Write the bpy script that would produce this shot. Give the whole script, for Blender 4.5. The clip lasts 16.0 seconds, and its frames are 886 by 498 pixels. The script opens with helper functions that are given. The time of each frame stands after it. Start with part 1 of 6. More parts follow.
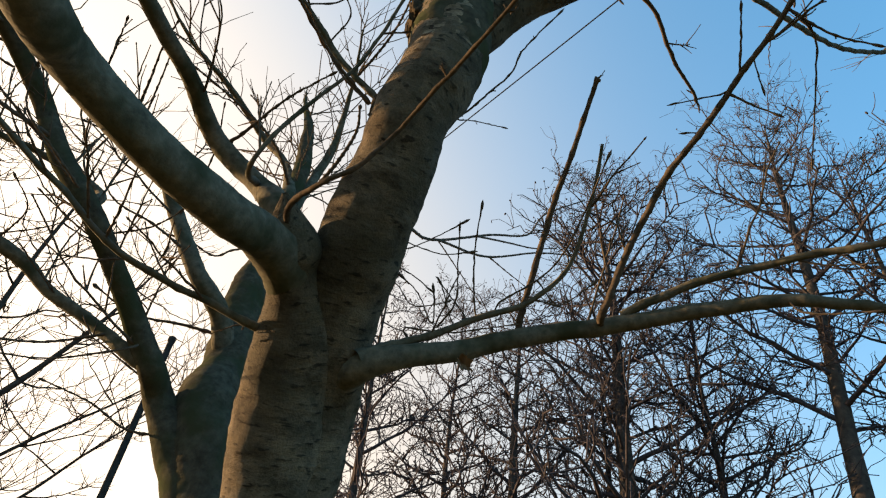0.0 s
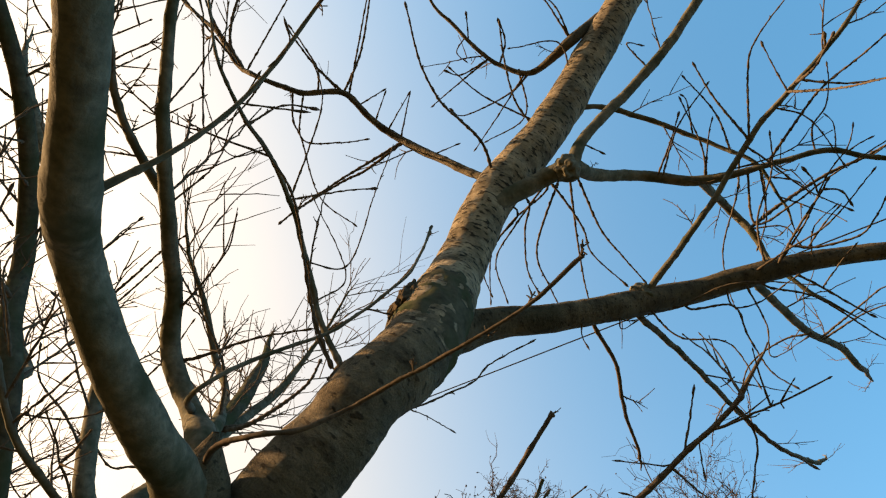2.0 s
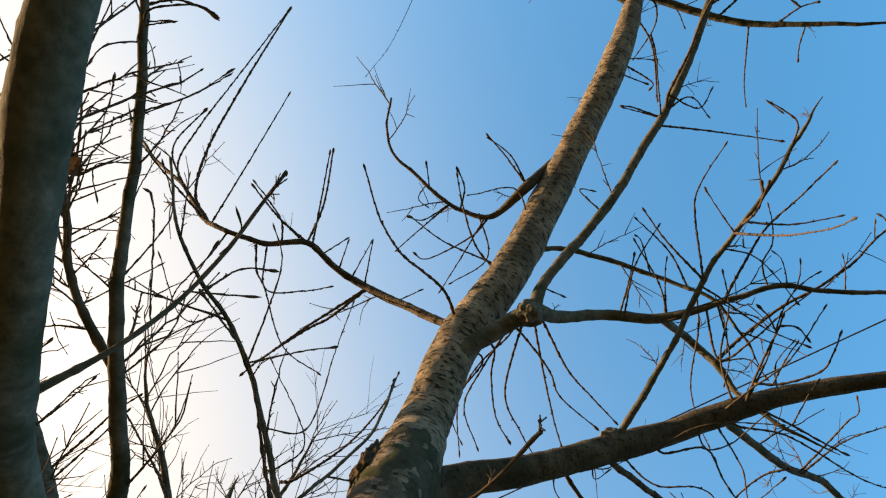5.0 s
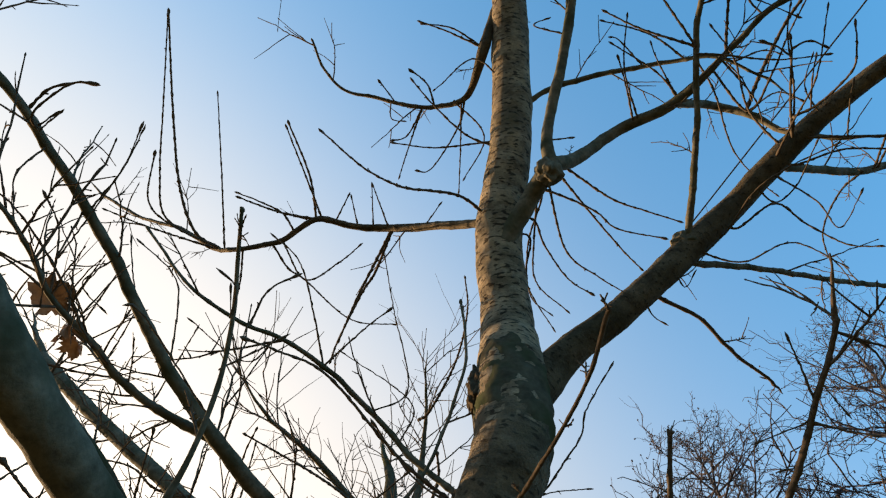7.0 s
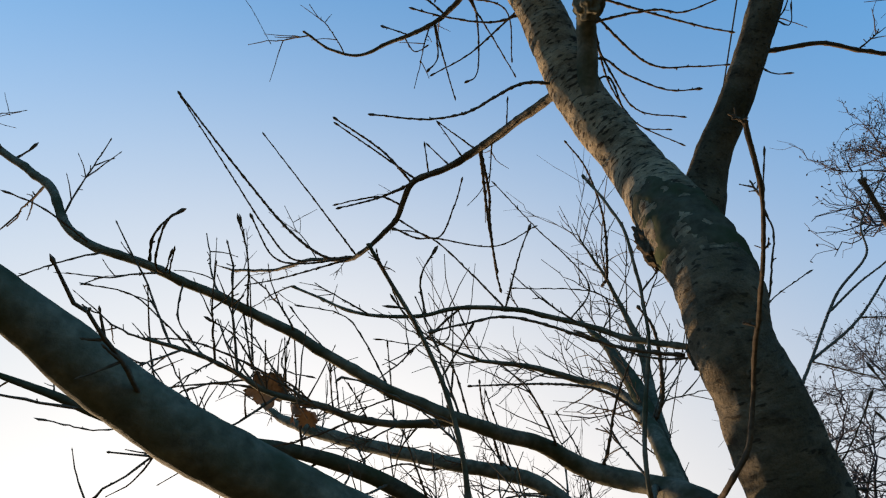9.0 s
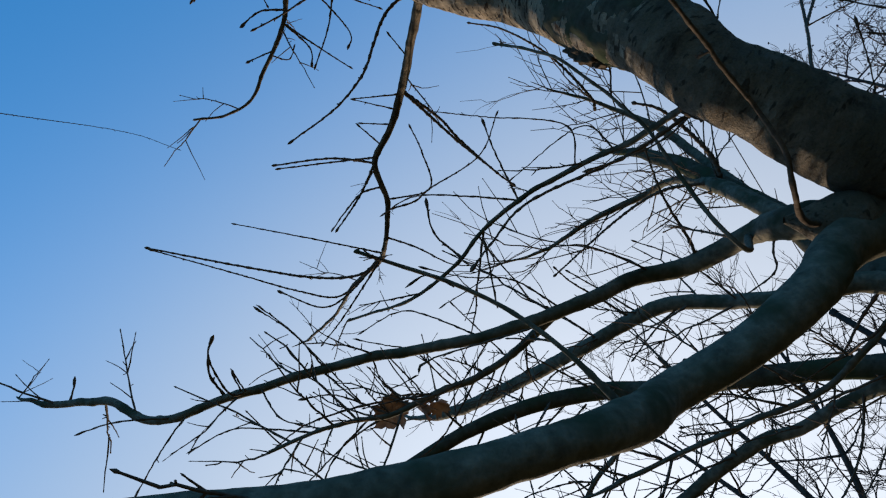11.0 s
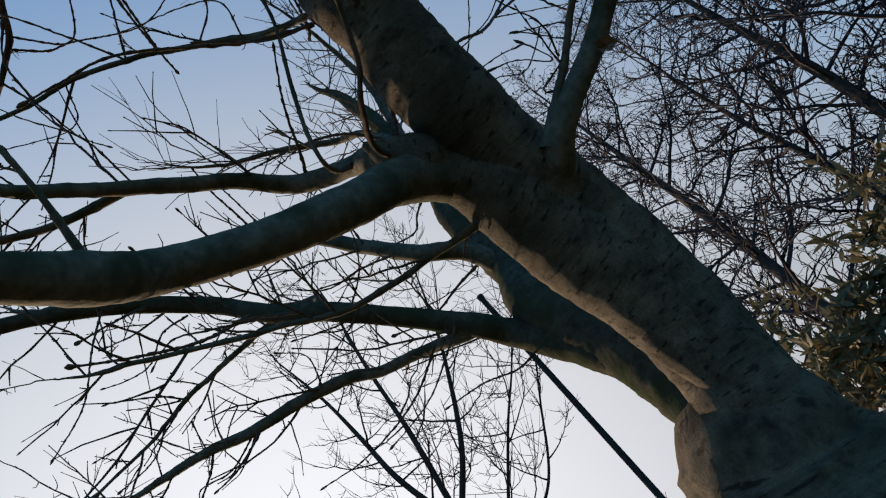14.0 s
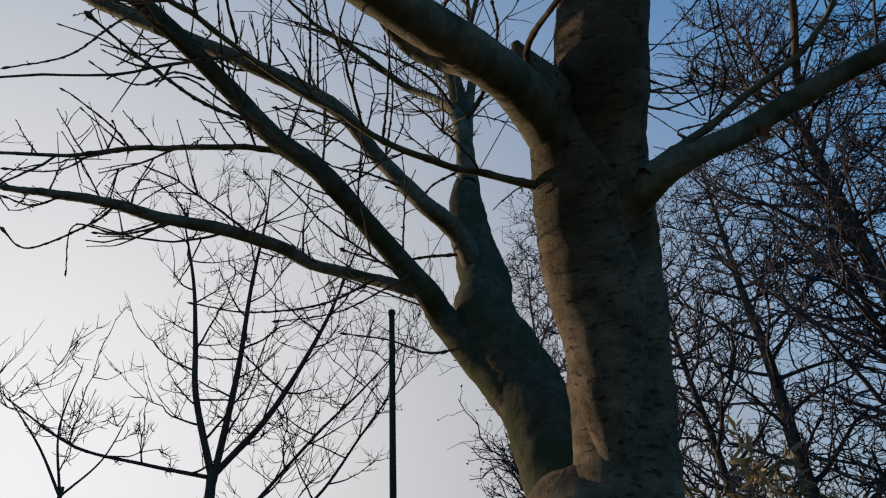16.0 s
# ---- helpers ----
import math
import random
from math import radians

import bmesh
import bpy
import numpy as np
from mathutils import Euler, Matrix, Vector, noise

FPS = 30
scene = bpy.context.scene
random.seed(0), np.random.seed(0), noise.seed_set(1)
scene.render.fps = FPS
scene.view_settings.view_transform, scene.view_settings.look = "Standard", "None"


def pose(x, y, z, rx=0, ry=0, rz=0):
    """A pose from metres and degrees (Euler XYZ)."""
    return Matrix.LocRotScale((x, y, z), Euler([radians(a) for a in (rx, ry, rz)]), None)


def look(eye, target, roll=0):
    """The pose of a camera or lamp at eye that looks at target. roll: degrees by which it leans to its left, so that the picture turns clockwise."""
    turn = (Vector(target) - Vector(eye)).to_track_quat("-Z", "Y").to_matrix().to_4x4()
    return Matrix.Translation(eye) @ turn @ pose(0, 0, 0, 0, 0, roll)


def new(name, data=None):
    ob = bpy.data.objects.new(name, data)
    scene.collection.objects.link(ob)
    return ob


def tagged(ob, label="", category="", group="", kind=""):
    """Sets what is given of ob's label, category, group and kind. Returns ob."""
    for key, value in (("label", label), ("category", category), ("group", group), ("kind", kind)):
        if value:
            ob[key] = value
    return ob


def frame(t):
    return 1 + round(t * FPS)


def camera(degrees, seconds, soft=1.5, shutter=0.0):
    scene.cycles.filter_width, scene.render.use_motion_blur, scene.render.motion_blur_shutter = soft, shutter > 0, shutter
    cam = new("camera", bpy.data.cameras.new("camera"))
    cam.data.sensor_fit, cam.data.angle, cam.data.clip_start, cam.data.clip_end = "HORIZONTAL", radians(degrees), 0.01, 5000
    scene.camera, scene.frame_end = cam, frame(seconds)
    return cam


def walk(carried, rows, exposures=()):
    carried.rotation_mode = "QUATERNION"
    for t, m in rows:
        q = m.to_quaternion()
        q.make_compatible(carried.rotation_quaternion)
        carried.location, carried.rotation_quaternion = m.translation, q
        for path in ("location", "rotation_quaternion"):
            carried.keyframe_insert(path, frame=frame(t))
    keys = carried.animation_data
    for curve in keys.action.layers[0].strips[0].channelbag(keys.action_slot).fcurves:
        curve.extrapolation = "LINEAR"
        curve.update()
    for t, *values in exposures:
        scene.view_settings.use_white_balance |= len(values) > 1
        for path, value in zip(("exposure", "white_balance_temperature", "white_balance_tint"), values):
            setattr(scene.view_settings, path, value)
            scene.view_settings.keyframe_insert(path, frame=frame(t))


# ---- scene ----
cam = camera(68.0, 16.0, soft=1.2)
PATH = [
    (0, (0.0, 0.0, 1.6), (0.0, 1.512, 2.91), 8.3),
    (0.5, (-0.004, -0.002, 1.598), (-0.001, 1.385, 3.039), 11.2),
    (1, (-0.013, -0.012, 1.597), (-0.043, 1.22, 3.173), 15.4),
    (1.5, (-0.018, -0.022, 1.598), (-0.092, 1.03, 3.297), 22.1),
    (2, (-0.017, -0.027, 1.602), (-0.123, 0.825, 3.408), 31.7),
    (2.5, (-0.025, -0.038, 1.601), (-0.156, 0.64, 3.478), 40.1),
    (3, (-0.024, -0.041, 1.602), (-0.209, 0.499, 3.519), 53.3),
    (3.5, (-0.032, -0.049, 1.601), (-0.256, 0.423, 3.532), 61.7),
    (6, (-0.006, -0.13, 1.668), (-0.167, 0.527, 3.55), 19.3),
    (6.5, (0.004, -0.142, 1.688), (-0.183, 0.632, 3.523), 12.0),
    (7, (0.007, -0.159, 1.705), (-0.228, 0.675, 3.508), 8.0),
    (7.5, (0.013, -0.17, 1.715), (-0.314, 0.771, 3.45), 1.4),
    (8, (0.016, -0.188, 1.726), (-0.377, 0.78, 3.431), -3.5),
    (8.5, (0.009, -0.219, 1.74), (-0.519, 0.721, 3.425), -6.3),
    (9, (0.011, -0.224, 1.746), (-0.643, 0.706, 3.391), -8.8),
    (11.5, (0.059, -0.132, 1.707), (-0.792, 0.86, 3.221), -51.2),
    (12, (0.063, -0.083, 1.674), (-0.782, 1.081, 3.064), -56.1),
    (12.5, (0.058, -0.046, 1.66), (-0.754, 1.252, 2.947), -56.0),
    (13, (0.06, 0.008, 1.637), (-0.706, 1.414, 2.836), -53.8),
    (13.5, (0.044, 0.048, 1.617), (-0.653, 1.525, 2.771), -48.8),
    (14, (0.028, 0.071, 1.582), (-0.649, 1.596, 2.685), -42.3),
    (14.5, (-0.036, 0.1, 1.554), (-0.609, 1.689, 2.624), -29.4),
    (15, (-0.089, 0.12, 1.521), (-0.557, 1.774, 2.544), -18.7),
    (15.5, (-0.14, 0.122, 1.499), (-0.505, 1.707, 2.662), -9.2),
    (16, (-0.221, 0.104, 1.473), (-0.672, 1.672, 2.629), -3.6),
]
walk(cam, [(t, look(eye, target, roll)) for t, eye, target, roll in PATH],
     exposures=[(0, 2.0, 8050, 13), (2, 2.16, 8900, 15), (6.3, 1.95, 7500, 12), (7.5, 1.9, 7500, 11), (9, 1.63, 6450, 9), (11.5, 1.1, 5300, 7), (13, 0.98, 5380, 8), (14.5, 1.1, 5950, 9), (16, 0.9, 5950, 9)])

# ---- light: low winter sun behind haze, clear sky ----
SUN_AZ, SUN_EL = radians(-71), radians(11)      # azimuth from +y towards +x
HAZE_AZ = radians(-54)                          # middle of the haze bank beside the sun
SKY_TINT, HAZE_TONE, HAZE_RIM = (0.2, 0.84, 1.1, 1), (1.0, 0.925, 0.865, 1), (0.9, 0.93, 0.95, 1)
world = bpy.data.worlds.new("sky")
scene.world = world
world.use_nodes = True
wn, wl = world.node_tree.nodes, world.node_tree.links
sky = wn.new("ShaderNodeTexSky")
sky.sky_type = 'NISHITA'
sky.sun_disc = False
sky.sun_elevation = SUN_EL
sky.sun_rotation = SUN_AZ
sky.air_density, sky.dust_density, sky.ozone_density = 1.0, 1.0, 2.0
sun_way = Vector((math.sin(SUN_AZ) * math.cos(SUN_EL), math.cos(SUN_AZ) * math.cos(SUN_EL), math.sin(SUN_EL)))


def sky_math(op, a, b=None):
    m = wn.new("ShaderNodeMath")
    m.operation = op
    for k, v in enumerate((a, b)):
        if v is None:
            continue
        if hasattr(v, "links"):
            wl.new(v, m.inputs[k])
        else:
            m.inputs[k].default_value = v
    return m.outputs[0]


# winter haze that glows round the low sun and fades across the sky
dot = wn.new("ShaderNodeVectorMath")
dot.operation = 'DOT_PRODUCT'
wl.new(wn.new("ShaderNodeTexCoord").outputs["Generated"], dot.inputs[0])
dot.inputs[1].default_value = (math.sin(HAZE_AZ) * math.cos(SUN_EL), math.cos(HAZE_AZ) * math.cos(SUN_EL), math.sin(SUN_EL))
angle = sky_math('ARCCOSINE', dot.outputs["Value"])
height = wn.new("ShaderNodeSeparateXYZ")
wl.new(wn.new("ShaderNodeTexCoord").outputs["Generated"], height.inputs[0])
level = sky_math('ABSOLUTE', height.outputs[2])
reach = sky_math('SUBTRACT', 1.41, sky_math('MULTIPLY', level, 0.5))
glow = sky_math('ADD', sky_math('MULTIPLY', sky_math('EXPONENT', sky_math('MULTIPLY', sky_math('MULTIPLY', angle, angle), -2.2)), 2.1), 1.3)
thick = sky_math('DIVIDE', 1.0, sky_math('ADD', sky_math('EXPONENT', sky_math('MULTIPLY', sky_math('SUBTRACT', angle, reach), 1 / 0.18)), 1.0))
# and lies pale along the horizon
low = sky_math('MULTIPLY', sky_math('EXPONENT', sky_math('MULTIPLY', level, -3.8)), 1.0)
cover = sky_math('SUBTRACT', 1.0, sky_math('MULTIPLY', sky_math('SUBTRACT', 1.0, thick), sky_math('SUBTRACT', 1.0, low)))
clear = wn.new("ShaderNodeMix")
clear.data_type, clear.blend_type = 'RGBA', 'MULTIPLY'
clear.inputs[0].default_value = 1.0
wl.new(sky.outputs[0], clear.inputs[6])
clear.inputs[7].default_value = SKY_TINT
tone = wn.new("ShaderNodeMix")
tone.data_type, tone.blend_type = 'RGBA', 'MULTIPLY'
tone.inputs[0].default_value = 1.0
shade = wn.new("ShaderNodeMix")
shade.data_type = 'RGBA'
wl.new(sky_math('POWER', thick, 1.6), shade.inputs[0])
shade.inputs[6].default_value, shade.inputs[7].default_value = HAZE_RIM, HAZE_TONE
wl.new(shade.outputs[2], tone.inputs[6])
wl.new(glow, tone.inputs[7])
haze = wn.new("ShaderNodeMix")
haze.data_type = 'RGBA'
wl.new(cover, haze.inputs[0])
wl.new(clear.outputs[2], haze.inputs[6])
wl.new(tone.outputs[2], haze.inputs[7])
wl.new(haze.outputs[2], wn["Background"].inputs[0])
wn["Background"].inputs[1].default_value = 0.15
sun_data = bpy.data.lights.new("sun", 'SUN')
sun_data.energy, sun_data.angle, sun_data.color = 3.5, radians(0.6), (1.0, 0.7, 0.43)
sun = new("sun", sun_data)
sun.matrix_world = look(sun_way * 50, (0, 0, 0))


# ---- materials ----
def node_material(name, rough=0.8):
    m = bpy.data.materials.new(name)
    m.use_nodes = True
    n, l = m.node_tree.nodes, m.node_tree.links
    b = n["Principled BSDF"]
    b.inputs["Roughness"].default_value = rough
    b.inputs["Specular IOR Level"].default_value = 0.0
    return m, n, l, b


def ramp(n, l, source, stops):
    r = n.new("ShaderNodeValToRGB")
    e = r.color_ramp.elements
    while len(e) < len(stops):
        e.new(0.5)
    for k, (at, col) in enumerate(stops):
        e[k].position, e[k].color = at, (*col, 1)
    l.new(source, r.inputs[0])
    return r.outputs[0]


def mixed(n, l, fac, a, b, how='MIX'):
    m = n.new("ShaderNodeMix")
    m.data_type, m.blend_type = 'RGBA', how
    for sock, v in ((m.inputs[0], fac), (m.inputs[6], a), (m.inputs[7], b)):
        if hasattr(v, "links"):
            l.new(v, sock)
        else:
            sock.default_value = v
    return m.outputs[2]


def noise_tex(n, l, scale, detail=4.0, rough=0.6, stretch=None, vec=None):
    t = n.new("ShaderNodeTexNoise")
    t.inputs["Scale"].default_value, t.inputs["Detail"].default_value, t.inputs["Roughness"].default_value = scale, detail, rough
    if vec is None:
        vec = n.new("ShaderNodeTexCoord").outputs["Object"]
    if stretch:
        mp = n.new("ShaderNodeMapping")
        mp.inputs["Scale"].default_value = stretch
        l.new(vec, mp.inputs[0])
        vec = mp.outputs[0]
    l.new(vec, t.inputs["Vector"])
    return t.outputs[0]


def bumped(n, l, b, height, strength, distance):
    bp = n.new("ShaderNodeBump")
    bp.inputs["Strength"].default_value, bp.inputs["Distance"].default_value = strength, distance
    l.new(height, bp.inputs["Height"])
    l.new(bp.outputs[0], b.inputs["Normal"])


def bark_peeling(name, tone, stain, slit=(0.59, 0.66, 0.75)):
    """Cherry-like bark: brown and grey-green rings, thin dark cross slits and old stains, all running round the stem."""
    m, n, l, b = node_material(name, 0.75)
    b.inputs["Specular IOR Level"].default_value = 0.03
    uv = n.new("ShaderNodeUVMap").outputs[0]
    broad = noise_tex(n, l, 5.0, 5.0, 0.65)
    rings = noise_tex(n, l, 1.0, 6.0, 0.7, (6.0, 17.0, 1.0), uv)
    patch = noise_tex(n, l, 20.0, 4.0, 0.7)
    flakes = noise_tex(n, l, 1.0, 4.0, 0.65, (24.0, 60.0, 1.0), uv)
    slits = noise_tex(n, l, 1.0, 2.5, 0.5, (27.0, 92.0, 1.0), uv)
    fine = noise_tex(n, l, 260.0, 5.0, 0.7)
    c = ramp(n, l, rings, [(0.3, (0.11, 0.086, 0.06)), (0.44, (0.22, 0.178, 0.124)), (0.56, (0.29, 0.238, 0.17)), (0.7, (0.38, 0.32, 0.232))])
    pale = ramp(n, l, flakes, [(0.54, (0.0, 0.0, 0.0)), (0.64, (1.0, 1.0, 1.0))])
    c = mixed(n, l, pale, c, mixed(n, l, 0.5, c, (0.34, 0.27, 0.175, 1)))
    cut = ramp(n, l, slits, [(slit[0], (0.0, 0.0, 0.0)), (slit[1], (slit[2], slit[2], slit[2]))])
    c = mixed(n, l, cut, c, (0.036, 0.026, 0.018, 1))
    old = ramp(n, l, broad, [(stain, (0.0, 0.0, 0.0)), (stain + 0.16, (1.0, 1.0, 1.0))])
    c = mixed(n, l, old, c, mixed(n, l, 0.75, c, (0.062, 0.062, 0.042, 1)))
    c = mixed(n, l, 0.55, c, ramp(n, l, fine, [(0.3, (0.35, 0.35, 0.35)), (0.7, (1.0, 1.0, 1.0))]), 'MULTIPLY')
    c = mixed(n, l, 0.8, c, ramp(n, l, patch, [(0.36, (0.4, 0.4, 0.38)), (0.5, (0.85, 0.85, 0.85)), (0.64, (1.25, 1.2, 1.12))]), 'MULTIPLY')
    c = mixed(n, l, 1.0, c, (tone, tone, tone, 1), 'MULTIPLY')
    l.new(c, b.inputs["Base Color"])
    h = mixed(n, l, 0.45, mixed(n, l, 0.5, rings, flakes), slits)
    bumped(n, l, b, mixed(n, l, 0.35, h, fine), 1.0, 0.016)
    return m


def bark_plain(name, dark, light, scale, rough=0.7, moss=None, gloss=0.0):
    m, n, l, b = node_material(name, rough)
    b.inputs["Specular IOR Level"].default_value = gloss
    grain = noise_tex(n, l, scale, 6.0, 0.65)
    lumps = noise_tex(n, l, scale * 0.45, 3.0, 0.6)
    patch = noise_tex(n, l, scale * 0.18, 3.0, 0.6)
    c = ramp(n, l, mixed(n, l, 0.35, grain, lumps), [(0.34, dark), (0.66, light)])
    if moss:
        c = mixed(n, l, ramp(n, l, patch, [(0.45, (0, 0, 0)), (0.65, (1, 1, 1))]), c, (*moss, 1))
    l.new(c, b.inputs["Base Color"])
    bumped(n, l, b, mixed(n, l, 0.5, grain, lumps), 0.9, 0.3 / scale)
    return m


def leaf_blade(name, dark, light, through_light):
    """A dry leaf: blotched colour, with some light coming through the blade."""
    m = bark_plain(name, dark, light, 60.0, 0.6, gloss=0.25)
    n, l = m.node_tree.nodes, m.node_tree.links
    b, out = n["Principled BSDF"], n["Material Output"]
    glow = n.new("ShaderNodeBsdfTranslucent")
    l.new(b.inputs["Base Color"].links[0].from_socket, glow.inputs[0])
    mix = n.new("ShaderNodeMixShader")
    mix.inputs[0].default_value = through_light
    l.new(b.outputs[0], mix.inputs[1])
    l.new(glow.outputs[0], mix.inputs[2])
    l.new(mix.outputs[0], out.inputs[0])
    return m


# tone set low here puts the lower trunk's shade into its colour
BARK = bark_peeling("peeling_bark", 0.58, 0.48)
PALE_BARK = bark_peeling("pale_upper_bark", 1.0, 0.56, (0.55, 0.6, 0.93))
LIMB_BARK = bark_peeling("weathered_limb_bark", 0.55, 0.42)
SCAR = bark_plain("ragged_scar_bark", (0.022, 0.018, 0.014), (0.075, 0.058, 0.04), 90.0, 0.9)
LIMB = bark_plain("smooth_limb_bark", (0.055, 0.051, 0.039), (0.14, 0.127, 0.095), 70.0, 0.85, (0.042, 0.045, 0.028), 0.02)
MOSSY = bark_plain("mossy_stem_bark", (0.028, 0.026, 0.02), (0.08, 0.075, 0.055), 55.0, 0.9, (0.036, 0.042, 0.024))
TWIG = bark_plain("twig_bark", (0.042, 0.034, 0.027), (0.11, 0.086, 0.065), 120.0, 0.7)
FAR_BARK = bark_plain("alder_bark", (0.036, 0.032, 0.03), (0.085, 0.074, 0.065), 20.0, 0.85)
FAR_TWIG = bark_plain("alder_twig_bark", (0.034, 0.031, 0.035), (0.08, 0.07, 0.075), 60.0, 0.8)
SAP_BARK = bark_plain("sapling_bark", (0.03, 0.024, 0.02), (0.075, 0.058, 0.048), 60.0, 0.8)
LEAF = leaf_blade("dead_leaf", (0.07, 0.064, 0.03), (0.17, 0.14, 0.07), 0.25)
LEAF_BROWN = leaf_blade("withered_leaf", (0.08, 0.048, 0.027), (0.19, 0.115, 0.064), 0.08)
METAL = bark_plain("weathered_steel", (0.018, 0.018, 0.018), (0.045, 0.043, 0.04), 40.0, 0.6)
GRASS = bark_plain("winter_grass", (0.06, 0.06, 0.024), (0.15, 0.13, 0.06), 6.0, 0.95, (0.14, 0.1, 0.05))


# ---- mesh helpers ----
def mesh_part(name, verts, quads, material, parent=None, uvs=None, label=""):
    me = bpy.data.meshes.new(name)
    verts, quads = np.asarray(verts, dtype=np.float32), np.asarray(quads, dtype=np.int32)
    side = quads.shape[1]
    me.vertices.add(len(verts))
    me.vertices.foreach_set("co", verts.ravel())
    me.loops.add(quads.size)
    me.loops.foreach_set("vertex_index", quads.ravel())
    me.polygons.add(len(quads))
    me.polygons.foreach_set("loop_start", np.arange(0, quads.size, side, dtype=np.int32))
    me.polygons.foreach_set("use_smooth", np.ones(len(quads), dtype=bool))
    if uvs is not None:
        layer = me.uv_layers.new(name="UVMap")
        layer.data.foreach_set("uv", np.asarray(uvs, dtype=np.float32)[quads.ravel()].ravel())
    me.update(calc_edges=True)
    me.materials.append(material)
    ob = new(name, me)
    if parent is not None:
        ob.parent = parent
    return tagged(ob, label) if label else ob


def spline(points, step):
    """Catmull-Rom through (x, y, z, r) points, resampled."""
    p = np.array(points, dtype=float)
    q = np.vstack([2 * p[0] - p[1], p, 2 * p[-1] - p[-2]])
    out = []
    for i in range(1, len(q) - 2):
        k = max(2, int(np.linalg.norm(q[i + 1, :3] - q[i, :3]) / step))
        t = np.linspace(0, 1, k, endpoint=False)[:, None]
        a, b, c, d = q[i - 1], q[i], q[i + 1], q[i + 2]
        out.append(0.5 * (2 * b + (c - a) * t + (2 * a - 5 * b + 4 * c - d) * t ** 2 + (3 * b - a - 3 * c + d) * t ** 3))
    out = np.vstack(out + [p[-1:]])
    out[:, 3] = np.maximum(out[:, 3], p[:, 3].min() * 0.8)
    return out


def frames(path):
    """Two unit vectors across a path at each of its points, turning as little as they can."""
    tan = np.gradient(path, axis=0)
    tan /= np.linalg.norm(tan, axis=1, keepdims=True) + 1e-9
    u = np.cross(tan[0], (0.3, 0.2, 1.0) if abs(tan[0][2]) < 0.9 else (1.0, 0.1, 0.0))
    us = []
    for t in tan:
        u = u - t * (u @ t)
        u /= np.linalg.norm(u) + 1e-9
        us.append(u)
    us = np.array(us)
    return tan, us, np.cross(tan, us)


def tube(points, sides, step, rough=0.05, flare=0.0, grain=14.0):
    """Verts, quads, uvs of a tapering, slightly uneven round stem."""
    c = spline(points, step)
    path, r = c[:, :3], c[:, 3].copy()
    length = np.r_[0, np.cumsum(np.linalg.norm(np.diff(path, axis=0), axis=1))]
    if flare:
        r *= 1 + flare * np.exp(-length / (2.5 * r[0] + 1e-6))
    tan, u, v = frames(path)
    ang = np.linspace(0, 2 * math.pi, sides + 1)
    ring = np.cos(ang)[None, :, None] * u[:, None] + np.sin(ang)[None, :, None] * v[:, None]
    base = path[:, None] + ring * r[:, None, None]
    if rough:
        off = np.array([noise.noise(Vector(q) * grain) + 0.5 * noise.noise(Vector(q) * grain * 3.1) + 0.35 * noise.noise(Vector(q) * grain * 8.3) for q in base.reshape(-1, 3)])
        off = off.reshape(base.shape[:2])
        off[:, -1] = off[:, 0]
        base = path[:, None] + ring * (r[:, None] * (1 + rough * off))[:, :, None]
    n, k = len(path), sides + 1
    i = np.arange(n - 1)[:, None] * k + np.arange(sides)[None]
    quads = np.stack([i, i + 1, i + 1 + k, i + k], -1).reshape(-1, 4)
    uvs = np.stack(np.broadcast_arrays(np.linspace(0, 1, k)[None] * 0.6, length[:, None]), -1).reshape(-1, 2)
    return base.reshape(-1, 3), quads, uvs


def many_tubes(P, R, sides):
    """Verts and quads of n thin stems at once: P (n, k, 3), R (n, k)."""
    tan = np.gradient(P, axis=1)
    tan /= np.linalg.norm(tan, axis=2, keepdims=True) + 1e-9
    ref = np.where(np.abs(tan[:, :1, 2:]) < 0.8, [[[0.1, 0.2, 1.0]]], [[[1.0, 0.2, 0.1]]])
    u = np.cross(tan, np.broadcast_to(ref, tan.shape))
    u /= np.linalg.norm(u, axis=2, keepdims=True) + 1e-9
    v = np.cross(tan, u)
    ang = np.arange(sides) * 2 * math.pi / sides
    V = P[:, :, None] + R[:, :, None, None] * (np.cos(ang)[:, None] * u[:, :, None] + np.sin(ang)[:, None] * v[:, :, None])
    n, k = R.shape
    a = np.arange(sides)
    i = (np.arange(n)[:, None, None] * k + np.arange(k - 1)[None, :, None]) * sides
    quads = np.stack([i + a, i + (a + 1) % sides, i + sides + (a + 1) % sides, i + sides + a], -1).reshape(-1, 4)
    return V.reshape(-1, 3), quads


def joined(chunks):
    vs, qs, at = [], [], 0
    for v, q in chunks:
        vs.append(v)
        qs.append(q + at)
        at += len(v)
    return np.vstack(vs), np.vstack(qs)


def unit(v):
    return v / (np.linalg.norm(v, axis=-1, keepdims=True) + 1e-9)


rng = np.random.default_rng(7)


